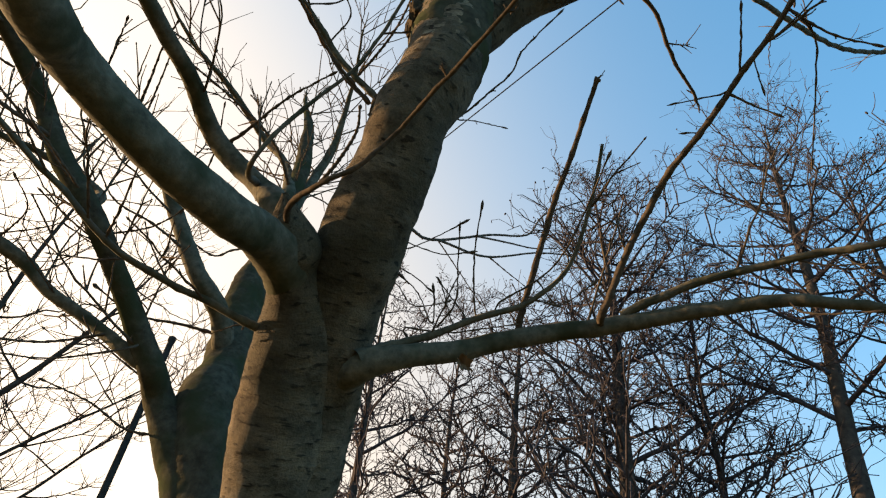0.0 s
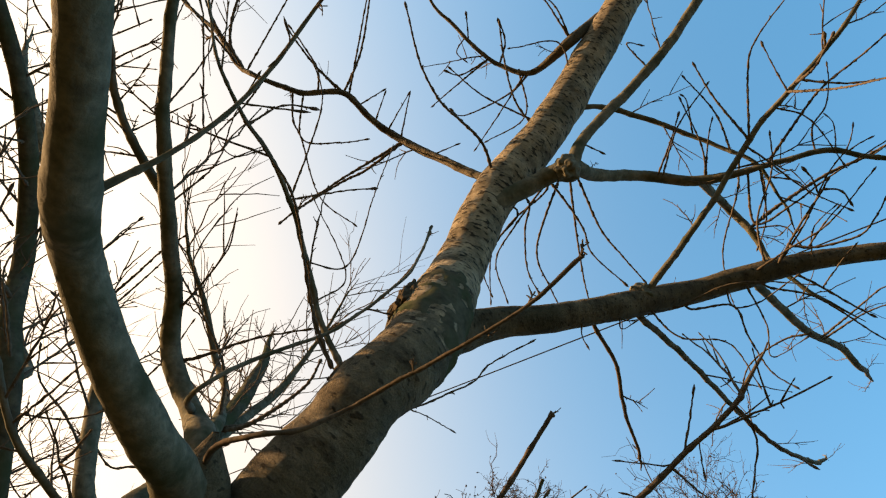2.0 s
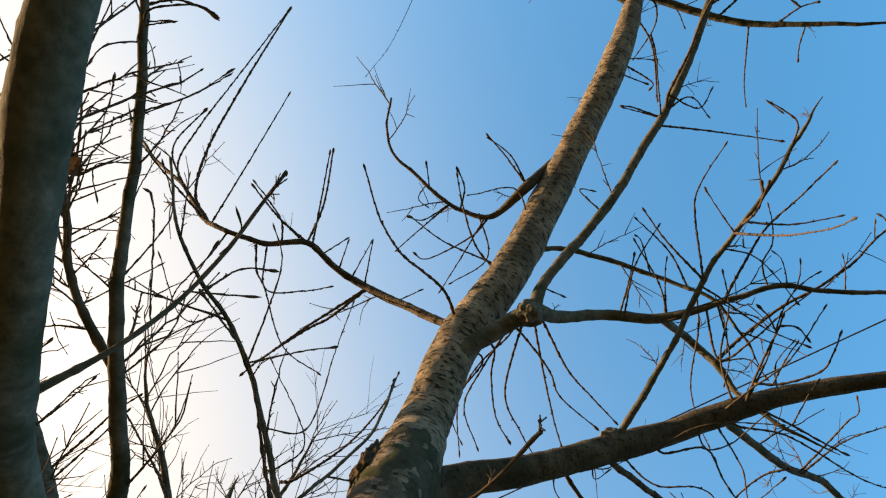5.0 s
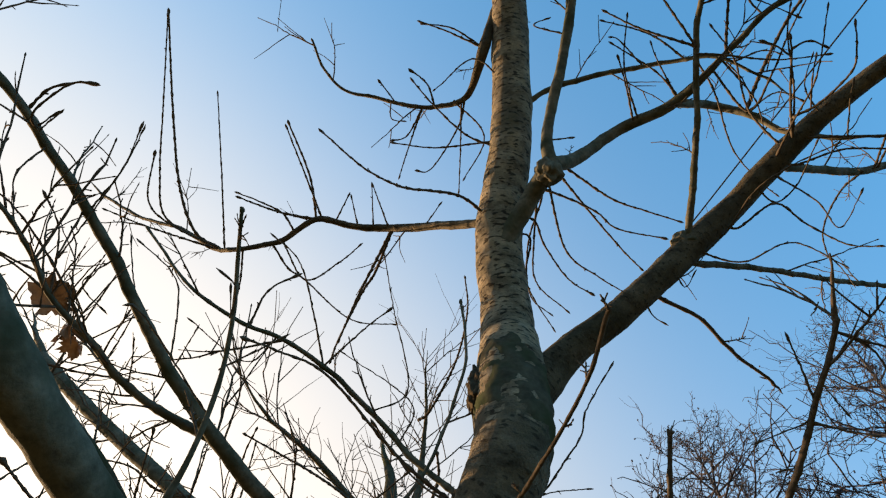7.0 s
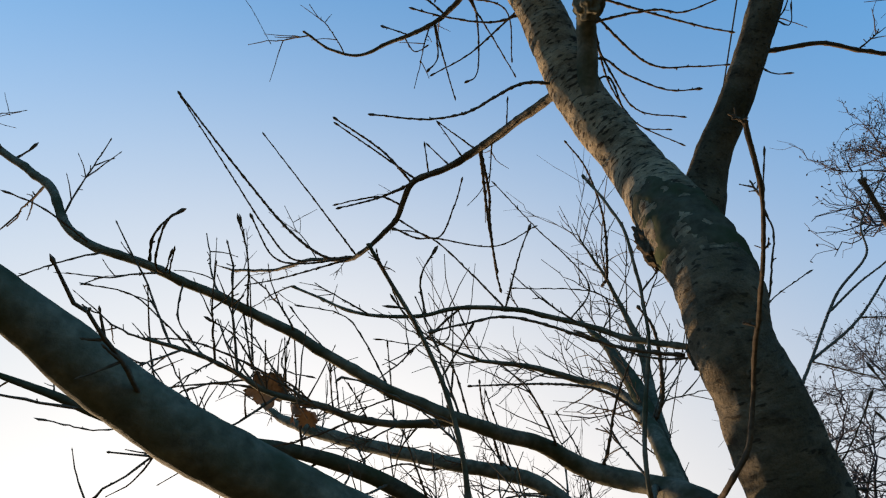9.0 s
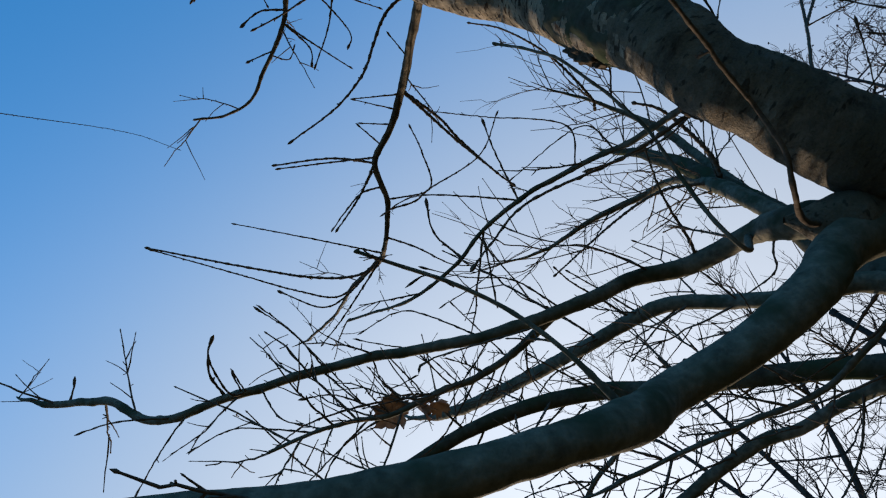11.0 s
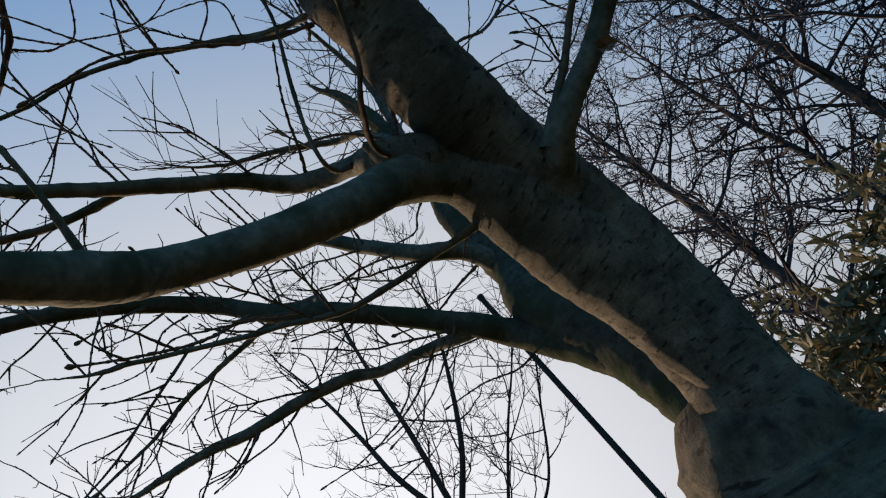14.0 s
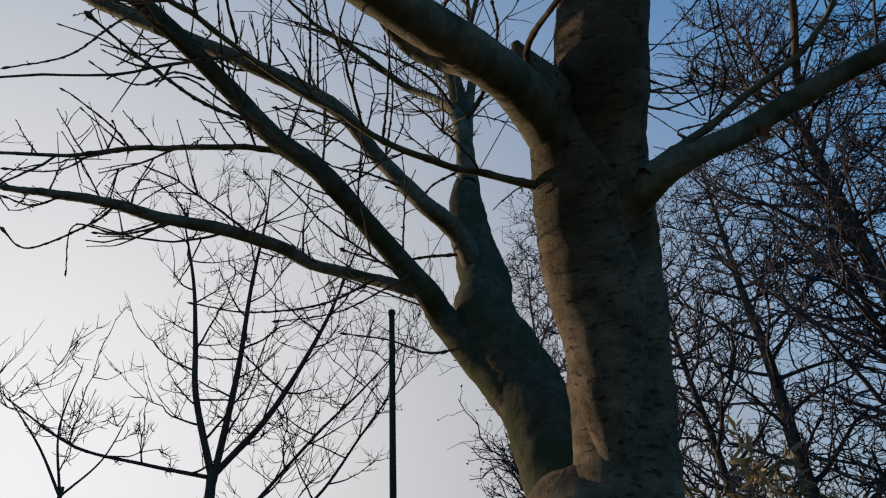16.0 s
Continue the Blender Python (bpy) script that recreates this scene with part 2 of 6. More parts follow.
def twig_set(points, count, length, start=0.15, end=1.0, lift=0.5, r0=0.0019, subs=4):
    """Knobbly side twigs along a branch, with side shoots, short spurs and a fat bud at each tip."""
    c = spline(points, 0.02)
    at = (start + (end - start) * (np.arange(count) + rng.uniform(0.1, 0.9, count)) / count) * (len(c) - 1)
    at = np.clip(at.astype(int), 0, len(c) - 2)
    tan, u, v = frames(c[:, :3])
    turn = np.arange(count) * 2.4 + rng.uniform(-0.7, 0.7, count)
    across = np.cos(turn)[:, None] * u[at] + np.sin(turn)[:, None] * v[at]
    way = unit(0.7 * tan[at] + 0.9 * across + lift * rng.uniform(0.2, 1.0, (count, 1)) * np.array([0, 0, 1.0]))
    size = length * rng.uniform(0.3, 1.0, count) ** 1.2
    rb = np.minimum(r0 * (0.65 + 0.9 * size / length), 0.7 * c[at, 3])
    chunks = []

    def grow(base, way, size, rb, k, sides):
        s = np.linspace(0, 1, k)
        n = len(base)
        bend = unit(rng.normal(size=(n, 3)) + np.array([0, 0, 0.8])) * rng.uniform(0.05, 0.38, (n, 1))
        zig = rng.normal(size=(n, k, 3)) * 0.015
        P = base[:, None] + size[:, None, None] * (s[None, :, None] * way[:, None] + (s ** 2)[None, :, None] * bend[:, None] + np.cumsum(zig, 1) * s[None, :, None])
        R = rb[:, None] * (1 - 0.55 * s)[None] * np.where((np.arange(k) % 3) == 2, 1.14, 0.96)
        d = unit(P[:, -1] - P[:, -4])
        bud = np.minimum(0.009, 0.2 * size)[:, None]
        P[:, -2] = P[:, -4] + d * (np.linalg.norm(P[:, -1] - P[:, -4], axis=1, keepdims=True) - 0.55 * bud)
        P[:, -3] = P[:, -2] - 0.5 * d * bud
        tip = rb[:, None] * np.array([0.45, 0.78, 0.08])
        R[:, -3:] = tip
        chunks.append(many_tubes(P, R, sides))
        return P

    P = grow(c[at, :3], way, size, rb, 15, 5)
    per = subs
    if per:
        j = rng.integers(2, 11, (count, per))
        base = np.take_along_axis(P, j[:, :, None], 1).reshape(-1, 3)
        w = unit(np.repeat(unit(P[:, -1] - P[:, 0]), per, 0) + 1.1 * unit(rng.normal(size=base.shape)) + np.array([0, 0, 0.2]))
        grow(base, w, np.repeat(size, per) * rng.uniform(0.08, 0.6, len(base)), np.repeat(rb, per) * 0.72, 9, 4)
    j = rng.integers(2, 12, (count, 5))
    base = np.take_along_axis(P, j[:, :, None], 1).reshape(-1, 3)
    w = unit(unit(rng.normal(size=base.shape)) + 0.7 * np.repeat(unit(P[:, -1] - P[:, 0]), 5, 0))
    ln = rng.uniform(0.003, 0.014, len(base))
    ss = np.array([0, 0.4, 0.7, 0.9, 1.0])
    chunks.append(many_tubes(base[:, None] + ss[None, :, None] * w[:, None] * ln[:, None, None], np.repeat(rb, 5)[:, None] * np.array([0.55, 0.42, 0.45, 0.5, 0.1])[None], 4))
    return joined(chunks)


def with_tail(points):
    """Carries a stem on to a fine tip."""
    a, b = Vector(points[-2][:3]), Vector(points[-1][:3])
    r = points[-1][3]
    if r < 0.0035:
        return points
    way, out = (b - a).normalized(), list(points)
    total = min(0.9, max(0.04, 48 * (r - 0.002)))
    for k in range(1, 7):
        way = (way + Vector((rng.uniform(-0.16, 0.16), rng.uniform(-0.16, 0.16), rng.uniform(-0.03, 0.22)))).normalized()
        b = b + way * (total / 6)
        out.append((*b, max(0.0013, r * (1 - k / 6) + 0.0013)))
    return out


def budded(points):
    """Ends a stem in a small swollen bud."""
    a, b = Vector(points[-2][:3]), Vector(points[-1][:3])
    way, r = (b - a).normalized(), points[-1][3]
    return list(points) + [(*(b + way * 1.2 * r), r * 1.15), (*(b + way * 3.2 * r), r * 0.12)]


def knotted(points):
    """Gives a thin branch its swollen nodes and the slight bend at each of them."""
    c = spline(points, 0.009)
    run = np.r_[0, np.cumsum(np.linalg.norm(np.diff(c[:, :3], axis=0), axis=1))]
    nodes = np.cumsum(rng.uniform(0.035, 0.085, int(run[-1] / 0.035) + 3))
    near = np.abs(run[:, None] - nodes[None]).min(1)
    tan, u, v = frames(c[:, :3])
    turn = np.arange(len(nodes)) * 2.4
    sway = np.stack([np.interp(run, nodes, np.cos(turn)), np.interp(run, nodes, np.sin(turn))], 1) * (np.clip(0.42 - 24 * c[:, 3], 0.08, 0.35) * np.minimum(c[:, 3], 0.012) * np.clip(run / 0.05, 0, 1))[:, None]
    c[:, :3] += sway[:, :1] * u + sway[:, 1:] * v
    c[:, 3] *= 0.98 + np.clip(0.26 - 13 * c[:, 3], 0.04, 0.2) * np.exp(-(near / (0.35 * c[:, 3] + 0.003)) ** 2)
    return [tuple(p) for p in c]


def stem(name, points, parent, material, sides=12, step=0.02, rough=0.05, flare=0.0, label="", twigs=0, twig_len=0.2, lift=0.5, start=0.15, grain=14.0, r0=0.0019, tail=True):
    full = with_tail(points) if tail else budded(points)
    thin = max(p[3] for p in points) < 0.036
    v, q, uv = tube(knotted(full) if thin else full, sides, step, rough, flare, grain)
    ob = mesh_part(name, v, q, material, parent, uv, label)
    if twigs:
        v, q = twig_set(full, twigs, twig_len, start=start, lift=lift, r0=r0)
        tagged(mesh_part("twig_spray", v, q, TWIG, ob), "thin brown twigs with swollen buds", kind="stuff")
    return ob


def thing(name, label, category, at=(0, 0, 0), group="", kind=""):
    ob = new(name)
    ob.location = at
    return tagged(ob, label, category, group, kind)


# ---- ground ----
gv = []
n_g = 60
for iy in range(n_g):
    for ix in range(n_g):
        gx = math.copysign(abs((ix / (n_g - 1)) * 2 - 1) ** 4 * 1500, ix - (n_g - 1) / 2)
        gy = math.copysign(abs((iy / (n_g - 1)) * 2 - 1) ** 4 * 1500, iy - (n_g - 1) / 2)
        gv.append((gx, gy, -0.02 + 0.04 * noise.noise(Vector((gx * 0.6, gy * 0.6, 0)))))
gq = [(a * n_g + b, a * n_g + b + 1, a * n_g + n_g + b + 1, a * n_g + n_g + b) for a in range(n_g - 1) for b in range(n_g - 1)]
tagged(mesh_part("ground", gv, gq, GRASS), "rough winter grass ground under the trees", "ground", kind="structure")

# ---- the near tree ----
tree = thing("tree", "bare two-stemmed tree with peeling grey-brown bark and knobbly twigs", "tree", (0, 0, 0))
TRUNK = [(-0.363, 1.199, -0.105, 0.1491), (-0.351, 1.212, 0.426, 0.1284), (-0.336, 1.232, 0.959, 0.1102), (-0.311, 1.259, 1.45, 0.0955), (-0.253, 1.266, 1.835, 0.0911), (-0.214, 1.186, 2.084, 0.0895), (-0.185, 1.041, 2.255, 0.0844), (-0.145, 0.895, 2.391, 0.0802), (-0.109, 0.819, 2.487, 0.0753), (-0.091, 0.758, 2.565, 0.0714), (-0.049, 0.733, 2.7, 0.0778), (-0.046, 0.726, 2.898, 0.0779), (-0.0475, 0.7186, 3.14, 0.0665), (-0.0507, 0.5986, 3.4148, 0.0664), (0.0095, 0.4294, 3.7078, 0.0661), (0.0434, 0.2133, 4.0486, 0.0644), (0.0738, -0.0843, 4.3976, 0.0601), (0.096, -0.3967, 4.7648, 0.0618), (0.0888, -0.6739, 5.1566, 0.0488), (0.043, -0.94, 5.55, 0.0376), (-0.041, -1.192, 5.948, 0.0288)]
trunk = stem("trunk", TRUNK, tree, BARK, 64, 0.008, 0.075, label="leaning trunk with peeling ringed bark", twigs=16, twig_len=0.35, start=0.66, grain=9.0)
# pale bark takes over in ragged patches from the first fork on; the darker tone below is painted shade
trunk.data.materials.append(PALE_BARK)
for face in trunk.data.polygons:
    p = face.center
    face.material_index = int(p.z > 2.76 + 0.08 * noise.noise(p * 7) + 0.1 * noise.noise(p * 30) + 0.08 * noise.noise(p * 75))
stem("limb", [(-0.21, 1.12, 2.16, 0.03), (-0.23, 1.03, 2.235, 0.045), (-0.252, 0.95, 2.285, 0.05), (-0.282, 0.837, 2.282, 0.0391), (-0.32, 0.699, 2.22, 0.0332), (-0.395, 0.572, 2.205, 0.0299), (-0.455, 0.479, 2.216, 0.0293), (-0.442, 0.379, 2.174, 0.0305), (-0.436, 0.227, 2.154, 0.0252), (-0.466, -0.003, 2.169, 0.029), (-0.477, -0.315, 2.242, 0.0178), (-0.514, -0.704, 2.304, 0.0172)], tree, LIMB, 28, 0.009, 0.085, 0.0, "smooth dark limb reaching out overhead", 4, 0.2)
stem("branch_collar", [(-0.268, 1.21, 1.78, 0.03), (-0.25, 1.18, 1.96, 0.07), (-0.243, 1.115, 2.11, 0.086), (-0.234, 1.01, 2.235, 0.076), (-0.252, 0.925, 2.29, 0.046)], tree, BARK, 48, 0.009, 0.075, label="swollen bark collar under the big limb", grain=9.0, tail=False)
on_m = stem("limb", [(-0.255, 0.95, 2.25, 0.03), (-0.28, 0.935, 2.36, 0.034), (-0.324, 0.933, 2.449, 0.0323), (-0.397, 0.964, 2.539, 0.0218), (-0.5, 0.937, 2.616, 0.022), (-0.542, 0.812, 2.648, 0.0174), (-0.563, 0.645, 2.609, 0.015), (-0.63, 0.442, 2.629, 0.0116), (-0.712, 0.226, 2.715, 0.0098), (-0.782, 0.001, 2.749, 0.0082), (-0.87, -0.131, 2.816, 0.0083), (-0.919, -0.211, 2.957, 0.0086), (-1.008, -0.303, 3.085, 0.0083)], tree, LIMB, 12, 0.012, 0.07, 0.0, "long arched branch", 11, 0.3)
on_ll2b = stem("branch", [(-0.581, 0.598, 2.614, 0.0094), (-0.703, 0.49, 2.624, 0.0077), (-0.76, 0.368, 2.637, 0.0064), (-0.777, 0.271, 2.62, 0.0050), (-0.781, 0.159, 2.622, 0.0041), (-0.791, 0.037, 2.597, 0.0031)], tree, LIMB, 8, 0.012, 0.08, 0.2, twigs=22, twig_len=0.26)
on_s1 = stem("branch", [(-0.445, 0.387, 2.181, 0.0068)] + [(-0.392, 0.324, 2.257, 0.0037), (-0.364, 0.26, 2.347, 0.0033), (-0.349, 0.193, 2.398, 0.0031), (-0.333, 0.107, 2.448, 0.0026)], tree, LIMB, 8, 0.01, 0.1, 0.3, twigs=2, twig_len=0.15, grain=40, tail=False)
stem("branch", [(-0.389, 0.953, 2.524, 0.0093)] + [(-0.35, 0.793, 2.411, 0.0046), (-0.297, 0.758, 2.518, 0.0043), (-0.217, 0.746, 2.672, 0.0036), (-0.162, 0.708, 2.841, 0.0035), (-0.143, 0.689, 2.966, 0.0035), (-0.158, 0.667, 3.151, 0.0036)], tree, LIMB, 8, 0.01, 0.1, twigs=3, twig_len=0.22, grain=40, tail=False)
on_k = stem("branch", [(-0.1, 0.79, 2.57, 0.0115)] + [(-0.163, 0.786, 2.633, 0.0070), (-0.247, 0.767, 2.707, 0.0067), (-0.34, 0.699, 2.789, 0.0059), (-0.425, 0.611, 2.832, 0.0056), (-0.499, 0.531, 2.833, 0.0048), (-0.567, 0.467, 2.814, 0.0044), (-0.666, 0.394, 2.848, 0.0037), (-0.788, 0.306, 2.974, 0.0032)], tree, LIMB, 8, 0.01, 0.1, 0.2, twigs=7, twig_len=0.3, grain=40, tail=False)
on_rl = stem("limb", [(-0.205, 1.14, 2.14, 0.02), (-0.16, 1.07, 2.17, 0.025), (-0.11, 1.02, 2.186, 0.026), (-0.05, 1.008, 2.208, 0.022), (0.053, 1.025, 2.25, 0.0201), (0.189, 1.02, 2.303, 0.018), (0.344, 1.002, 2.342, 0.0168), (0.482, 0.941, 2.356, 0.0145), (0.626, 0.865, 2.35, 0.0112), (0.798, 0.816, 2.318, 0.0083), (1.009, 0.775, 2.286, 0.0071), (1.241, 0.738, 2.258, 0.0052)], tree, LIMB, 14, 0.012, 0.07, 0.25, "slender low limb", 4, 0.22)
on_rl2 = stem("branch", [(-0.12, 1.004, 2.19, 0.014)] + [(-0.065, 1.01, 2.23, 0.009), (0.021, 1.0, 2.271, 0.0066), (0.093, 0.983, 2.305, 0.0062), (0.176, 0.959, 2.338, 0.005), (0.234, 0.912, 2.395, 0.0042), (0.256, 0.841, 2.475, 0.0037), (0.261, 0.755, 2.561, 0.0033)], tree, LIMB, 8, 0.01, 0.1, 0.3, twigs=4, twig_len=0.2, grain=40)
stem("shoot", [(0.169, 1.022, 2.296, 0.0075), (0.162, 1.013, 2.314, 0.0068), (0.173, 0.96, 2.381, 0.0064), (0.185, 0.894, 2.454, 0.0059), (0.209, 0.787, 2.548, 0.0054), (0.23, 0.676, 2.626, 0.0045)], tree, TWIG, 7, 0.006, 0.22, grain=70, twigs=3, twig_len=0.05, tail=False)
on_rlshoot2 = stem("shoot", [(0.318, 1.008, 2.337, 0.0078), (0.309, 0.961, 2.338, 0.0071), (0.335, 0.884, 2.418, 0.0066), (0.372, 0.783, 2.501, 0.0065), (0.416, 0.693, 2.553, 0.0059), (0.449, 0.614, 2.592, 0.0054), (0.491, 0.493, 2.638, 0.0047)], tree, TWIG, 7, 0.006, 0.2, grain=70, twigs=3, twig_len=0.2)
on_rlbranch = stem("branch", [(0.354, 0.994, 2.359, 0.0095), (0.409, 0.956, 2.381, 0.0085), (0.478, 0.908, 2.398, 0.0079), (0.605, 0.822, 2.405, 0.0071), (0.718, 0.739, 2.393, 0.0063)], tree, LIMB, 8, 0.01, 0.08, twigs=4, twig_len=0.24)
on_r1 = stem("limb", [(-0.046, 0.726, 2.898, 0.0705), (-0.076, 0.835, 2.912, 0.0641), (0.006, 0.83, 2.999, 0.0547), (0.093, 0.802, 3.084, 0.0413), (0.209, 0.766, 3.158, 0.0387), (0.332, 0.721, 3.244, 0.0369), (0.458, 0.678, 3.348, 0.0403), (0.597, 0.622, 3.451, 0.0354), (0.741, 0.521, 3.525, 0.0336), (0.915, 0.401, 3.589, 0.0279), (1.146, 0.265, 3.637, 0.0234), (1.448, 0.111, 3.671, 0.0188), (1.791, -0.059, 3.717, 0.0126)], tree, LIMB_BARK, 18, 0.012, 0.07, 0.15, "stout upper limb", 7, 0.34)
on_r1a = stem("shoot", [(0.453, 0.659, 3.346, 0.0101), (0.486, 0.528, 3.428, 0.0095), (0.517, 0.378, 3.508, 0.0086), (0.541, 0.162, 3.607, 0.0083), (0.581, 0.017, 3.663, 0.0073), (0.621, -0.127, 3.717, 0.0068), (0.64, -0.253, 3.767, 0.0063)], tree, LIMB, 8, 0.01, 0.1, twigs=6, twig_len=0.3, grain=40)
on_r1b = stem("branch", [(0.723, 0.529, 3.501, 0.0126), (0.9, 0.617, 3.666, 0.0130), (1.163, 0.739, 3.903, 0.0138), (1.412, 0.814, 4.125, 0.0139), (1.575, 0.892, 4.242, 0.0134)], tree, LIMB, 8, 0.012, 0.08, twigs=7, twig_len=0.36)
stem("branch", [(0.42, 0.689, 3.293, 0.0102), (0.714, 0.859, 3.516, 0.0092), (1.108, 1.105, 3.805, 0.0095), (1.447, 1.299, 4.064, 0.0093), (1.787, 1.442, 4.352, 0.0096)], tree, LIMB, 8, 0.012, 0.08, twigs=6, twig_len=0.32)
on_r1d = stem("branch", [(0.343, 0.717, 3.252, 0.0070), (0.354, 0.771, 3.262, 0.0063), (0.46, 0.85, 3.272, 0.0059), (0.568, 0.996, 3.293, 0.0056), (0.677, 1.115, 3.318, 0.0047)], tree, TWIG, 7, 0.01, 0.12, twigs=2, twig_len=0.14, grain=40)
on_r2a = stem("limb", [(0.113, 0.443, 3.453, 0.0225), (0.118, 0.365, 3.567, 0.0165), (0.19, 0.215, 3.76, 0.0158), (0.246, 0.069, 3.926, 0.0158), (0.278, -0.073, 4.076, 0.0158), (0.321, -0.246, 4.246, 0.016), (0.352, -0.5, 4.49, 0.0165)] + [(0.365, -0.948, 4.856, 0.0165), (0.455, -1.138, 4.998, 0.014), (0.58, -1.359, 5.115, 0.0115), (0.686, -1.563, 5.233, 0.009)], tree, LIMB, 10, 0.012, 0.08, 0.0, "upright side limb", 6, 0.34)
on_r2b = stem("limb", [(-0.04, 0.6, 3.33, 0.0258), (0.04, 0.52, 3.42, 0.0258), (0.113, 0.446, 3.47, 0.0243), (0.2, 0.47, 3.6, 0.0198)] + [(0.352, 0.451, 3.771, 0.0182), (0.52, 0.387, 3.765, 0.0167), (0.672, 0.262, 3.772, 0.0097), (0.811, 0.152, 3.803, 0.0090), (0.963, 0.112, 3.827, 0.0080), (1.147, 0.048, 3.87, 0.0069)], tree, LIMB, 10, 0.012, 0.08, 0.1, "spreading side limb", 5, 0.34)
on_r2bl = stem("branch", [(0.52, 0.387, 3.765, 0.0144)] + [(0.704, 0.475, 4.005, 0.0143), (0.832, 0.52, 3.972, 0.0129), (0.909, 0.567, 3.912, 0.0096), (0.982, 0.573, 3.849, 0.0076)], tree, LIMB, 8, 0.012, 0.08, twigs=6, twig_len=0.3)
on_r2c = stem("branch", [(0.012, 0.404, 3.793, 0.0125)] + [(0.102, 0.336, 3.864, 0.0095), (0.203, 0.313, 3.901, 0.0096), (0.351, 0.296, 3.904, 0.0090), (0.526, 0.283, 3.873, 0.0076), (0.656, 0.275, 3.826, 0.0062), (0.775, 0.339, 3.771, 0.0044)], tree, LIMB, 8, 0.012, 0.08, twigs=5, twig_len=0.26)
on_l = stem("branch", [(-0.03, 0.59, 3.37, 0.0192)] + [(-0.068, 0.572, 3.415, 0.0138), (-0.191, 0.606, 3.523, 0.0135), (-0.396, 0.643, 3.64, 0.0132), (-0.534, 0.621, 3.647, 0.0106), (-0.634, 0.577, 3.63, 0.0099), (-0.754, 0.626, 3.606, 0.0088), (-0.9, 0.646, 3.621, 0.0083), (-1.025, 0.658, 3.678, 0.0080), (-1.215, 0.634, 3.846, 0.0073), (-1.46, 0.633, 4.023, 0.0064), (-1.711, 0.599, 4.236, 0.0062)], tree, BARK, 10, 0.012, 0.08, 0.15, "sunlit side branch", 9, 0.36)
on_l2 = stem("branch", [(0.088, -0.039, 4.324, 0.0230), (0.051, 0.021, 4.378, 0.0209), (-0.012, 0.125, 4.156, 0.0195), (-0.053, 0.201, 4.047, 0.0197), (-0.13, 0.338, 4.018, 0.0105), (-0.286, 0.355, 4.036, 0.0080), (-0.442, 0.309, 4.069, 0.0067), (-0.563, 0.263, 4.076, 0.0054), (-0.62, 0.182, 4.08, 0.0046), (-0.641, 0.083, 4.083, 0.0039)], tree, BARK, 10, 0.012, 0.08, twigs=6, twig_len=0.26, tail=False)
stem("shoot", [(-0.266, 0.895, 2.3, 0.0075), (-0.264, 0.845, 2.322, 0.0062), (-0.258, 0.786, 2.326, 0.0055), (-0.195, 0.709, 2.313, 0.0044), (-0.14, 0.676, 2.33, 0.0039), (-0.098, 0.644, 2.367, 0.0036), (-0.067, 0.601, 2.382, 0.0036), (-0.017, 0.521, 2.386, 0.0033), (0.025, 0.453, 2.389, 0.0030), (0.073, 0.373, 2.408, 0.0029), (0.107, 0.292, 2.432, 0.0034)], tree, TWIG, 8, 0.007, 0.16, grain=60, twigs=4, twig_len=0.03, start=0.5, tail=False)
on_w = stem("branch", [(-0.19, 1.037, 2.2, 0.0153)] + [(-0.278, 1.008, 2.217, 0.0100), (-0.341, 0.953, 2.21, 0.0071), (-0.381, 0.914, 2.207, 0.0064), (-0.426, 0.869, 2.2, 0.0059), (-0.471, 0.805, 2.188, 0.0054), (-0.51, 0.764, 2.2, 0.0053), (-0.548, 0.721, 2.221, 0.0049), (-0.622, 0.644, 2.256, 0.0045), (-0.676, 0.537, 2.274, 0.0040)], tree, LIMB, 8, 0.01, 0.08, 0.3, twigs=14, twig_len=0.28)
# second stem
v, q, uv = tube([(-0.36, 1.32, -0.1, 0.36), (-0.36, 1.32, 0.5, 0.29), (-0.36, 1.32, 1.3, 0.25), (-0.35, 1.32, 1.54, 0.22), (-0.33, 1.315, 1.645, 0.176), (-0.312, 1.31, 1.695, 0.147), (-0.297, 1.345, 1.735, 0.115), (-0.29, 1.36, 1.78, 0.088), (-0.285, 1.37, 1.83, 0.062), (-0.283, 1.35, 1.88, 0.03)], 64, 0.009, 0.1, grain=13.0)
mesh_part("swollen_base", v, q, BARK, tree, uv, "dark lumpy base that both stems grow from")
on_btrunk = stem("second_stem", [(-0.292, 1.214, 0.775, 0.096), (-0.329, 1.344, 1.224, 0.087), (-0.375, 1.473, 1.663, 0.0801), (-0.44, 1.556, 2.045, 0.083), (-0.542, 1.592, 2.322, 0.0798), (-0.556, 1.69, 2.482, 0.0735), (-0.592, 1.738, 2.673, 0.0648), (-0.612, 1.782, 2.885, 0.0541), (-0.612, 1.854, 3.095, 0.0336), (-0.634, 1.924, 3.381, 0.0343), (-0.657, 1.99, 3.675, 0.0357)], tree, MOSSY, 32, 0.01, 0.09, label="mossy dark second stem", twigs=14, twig_len=0.4, start=0.6, r0=0.0027)
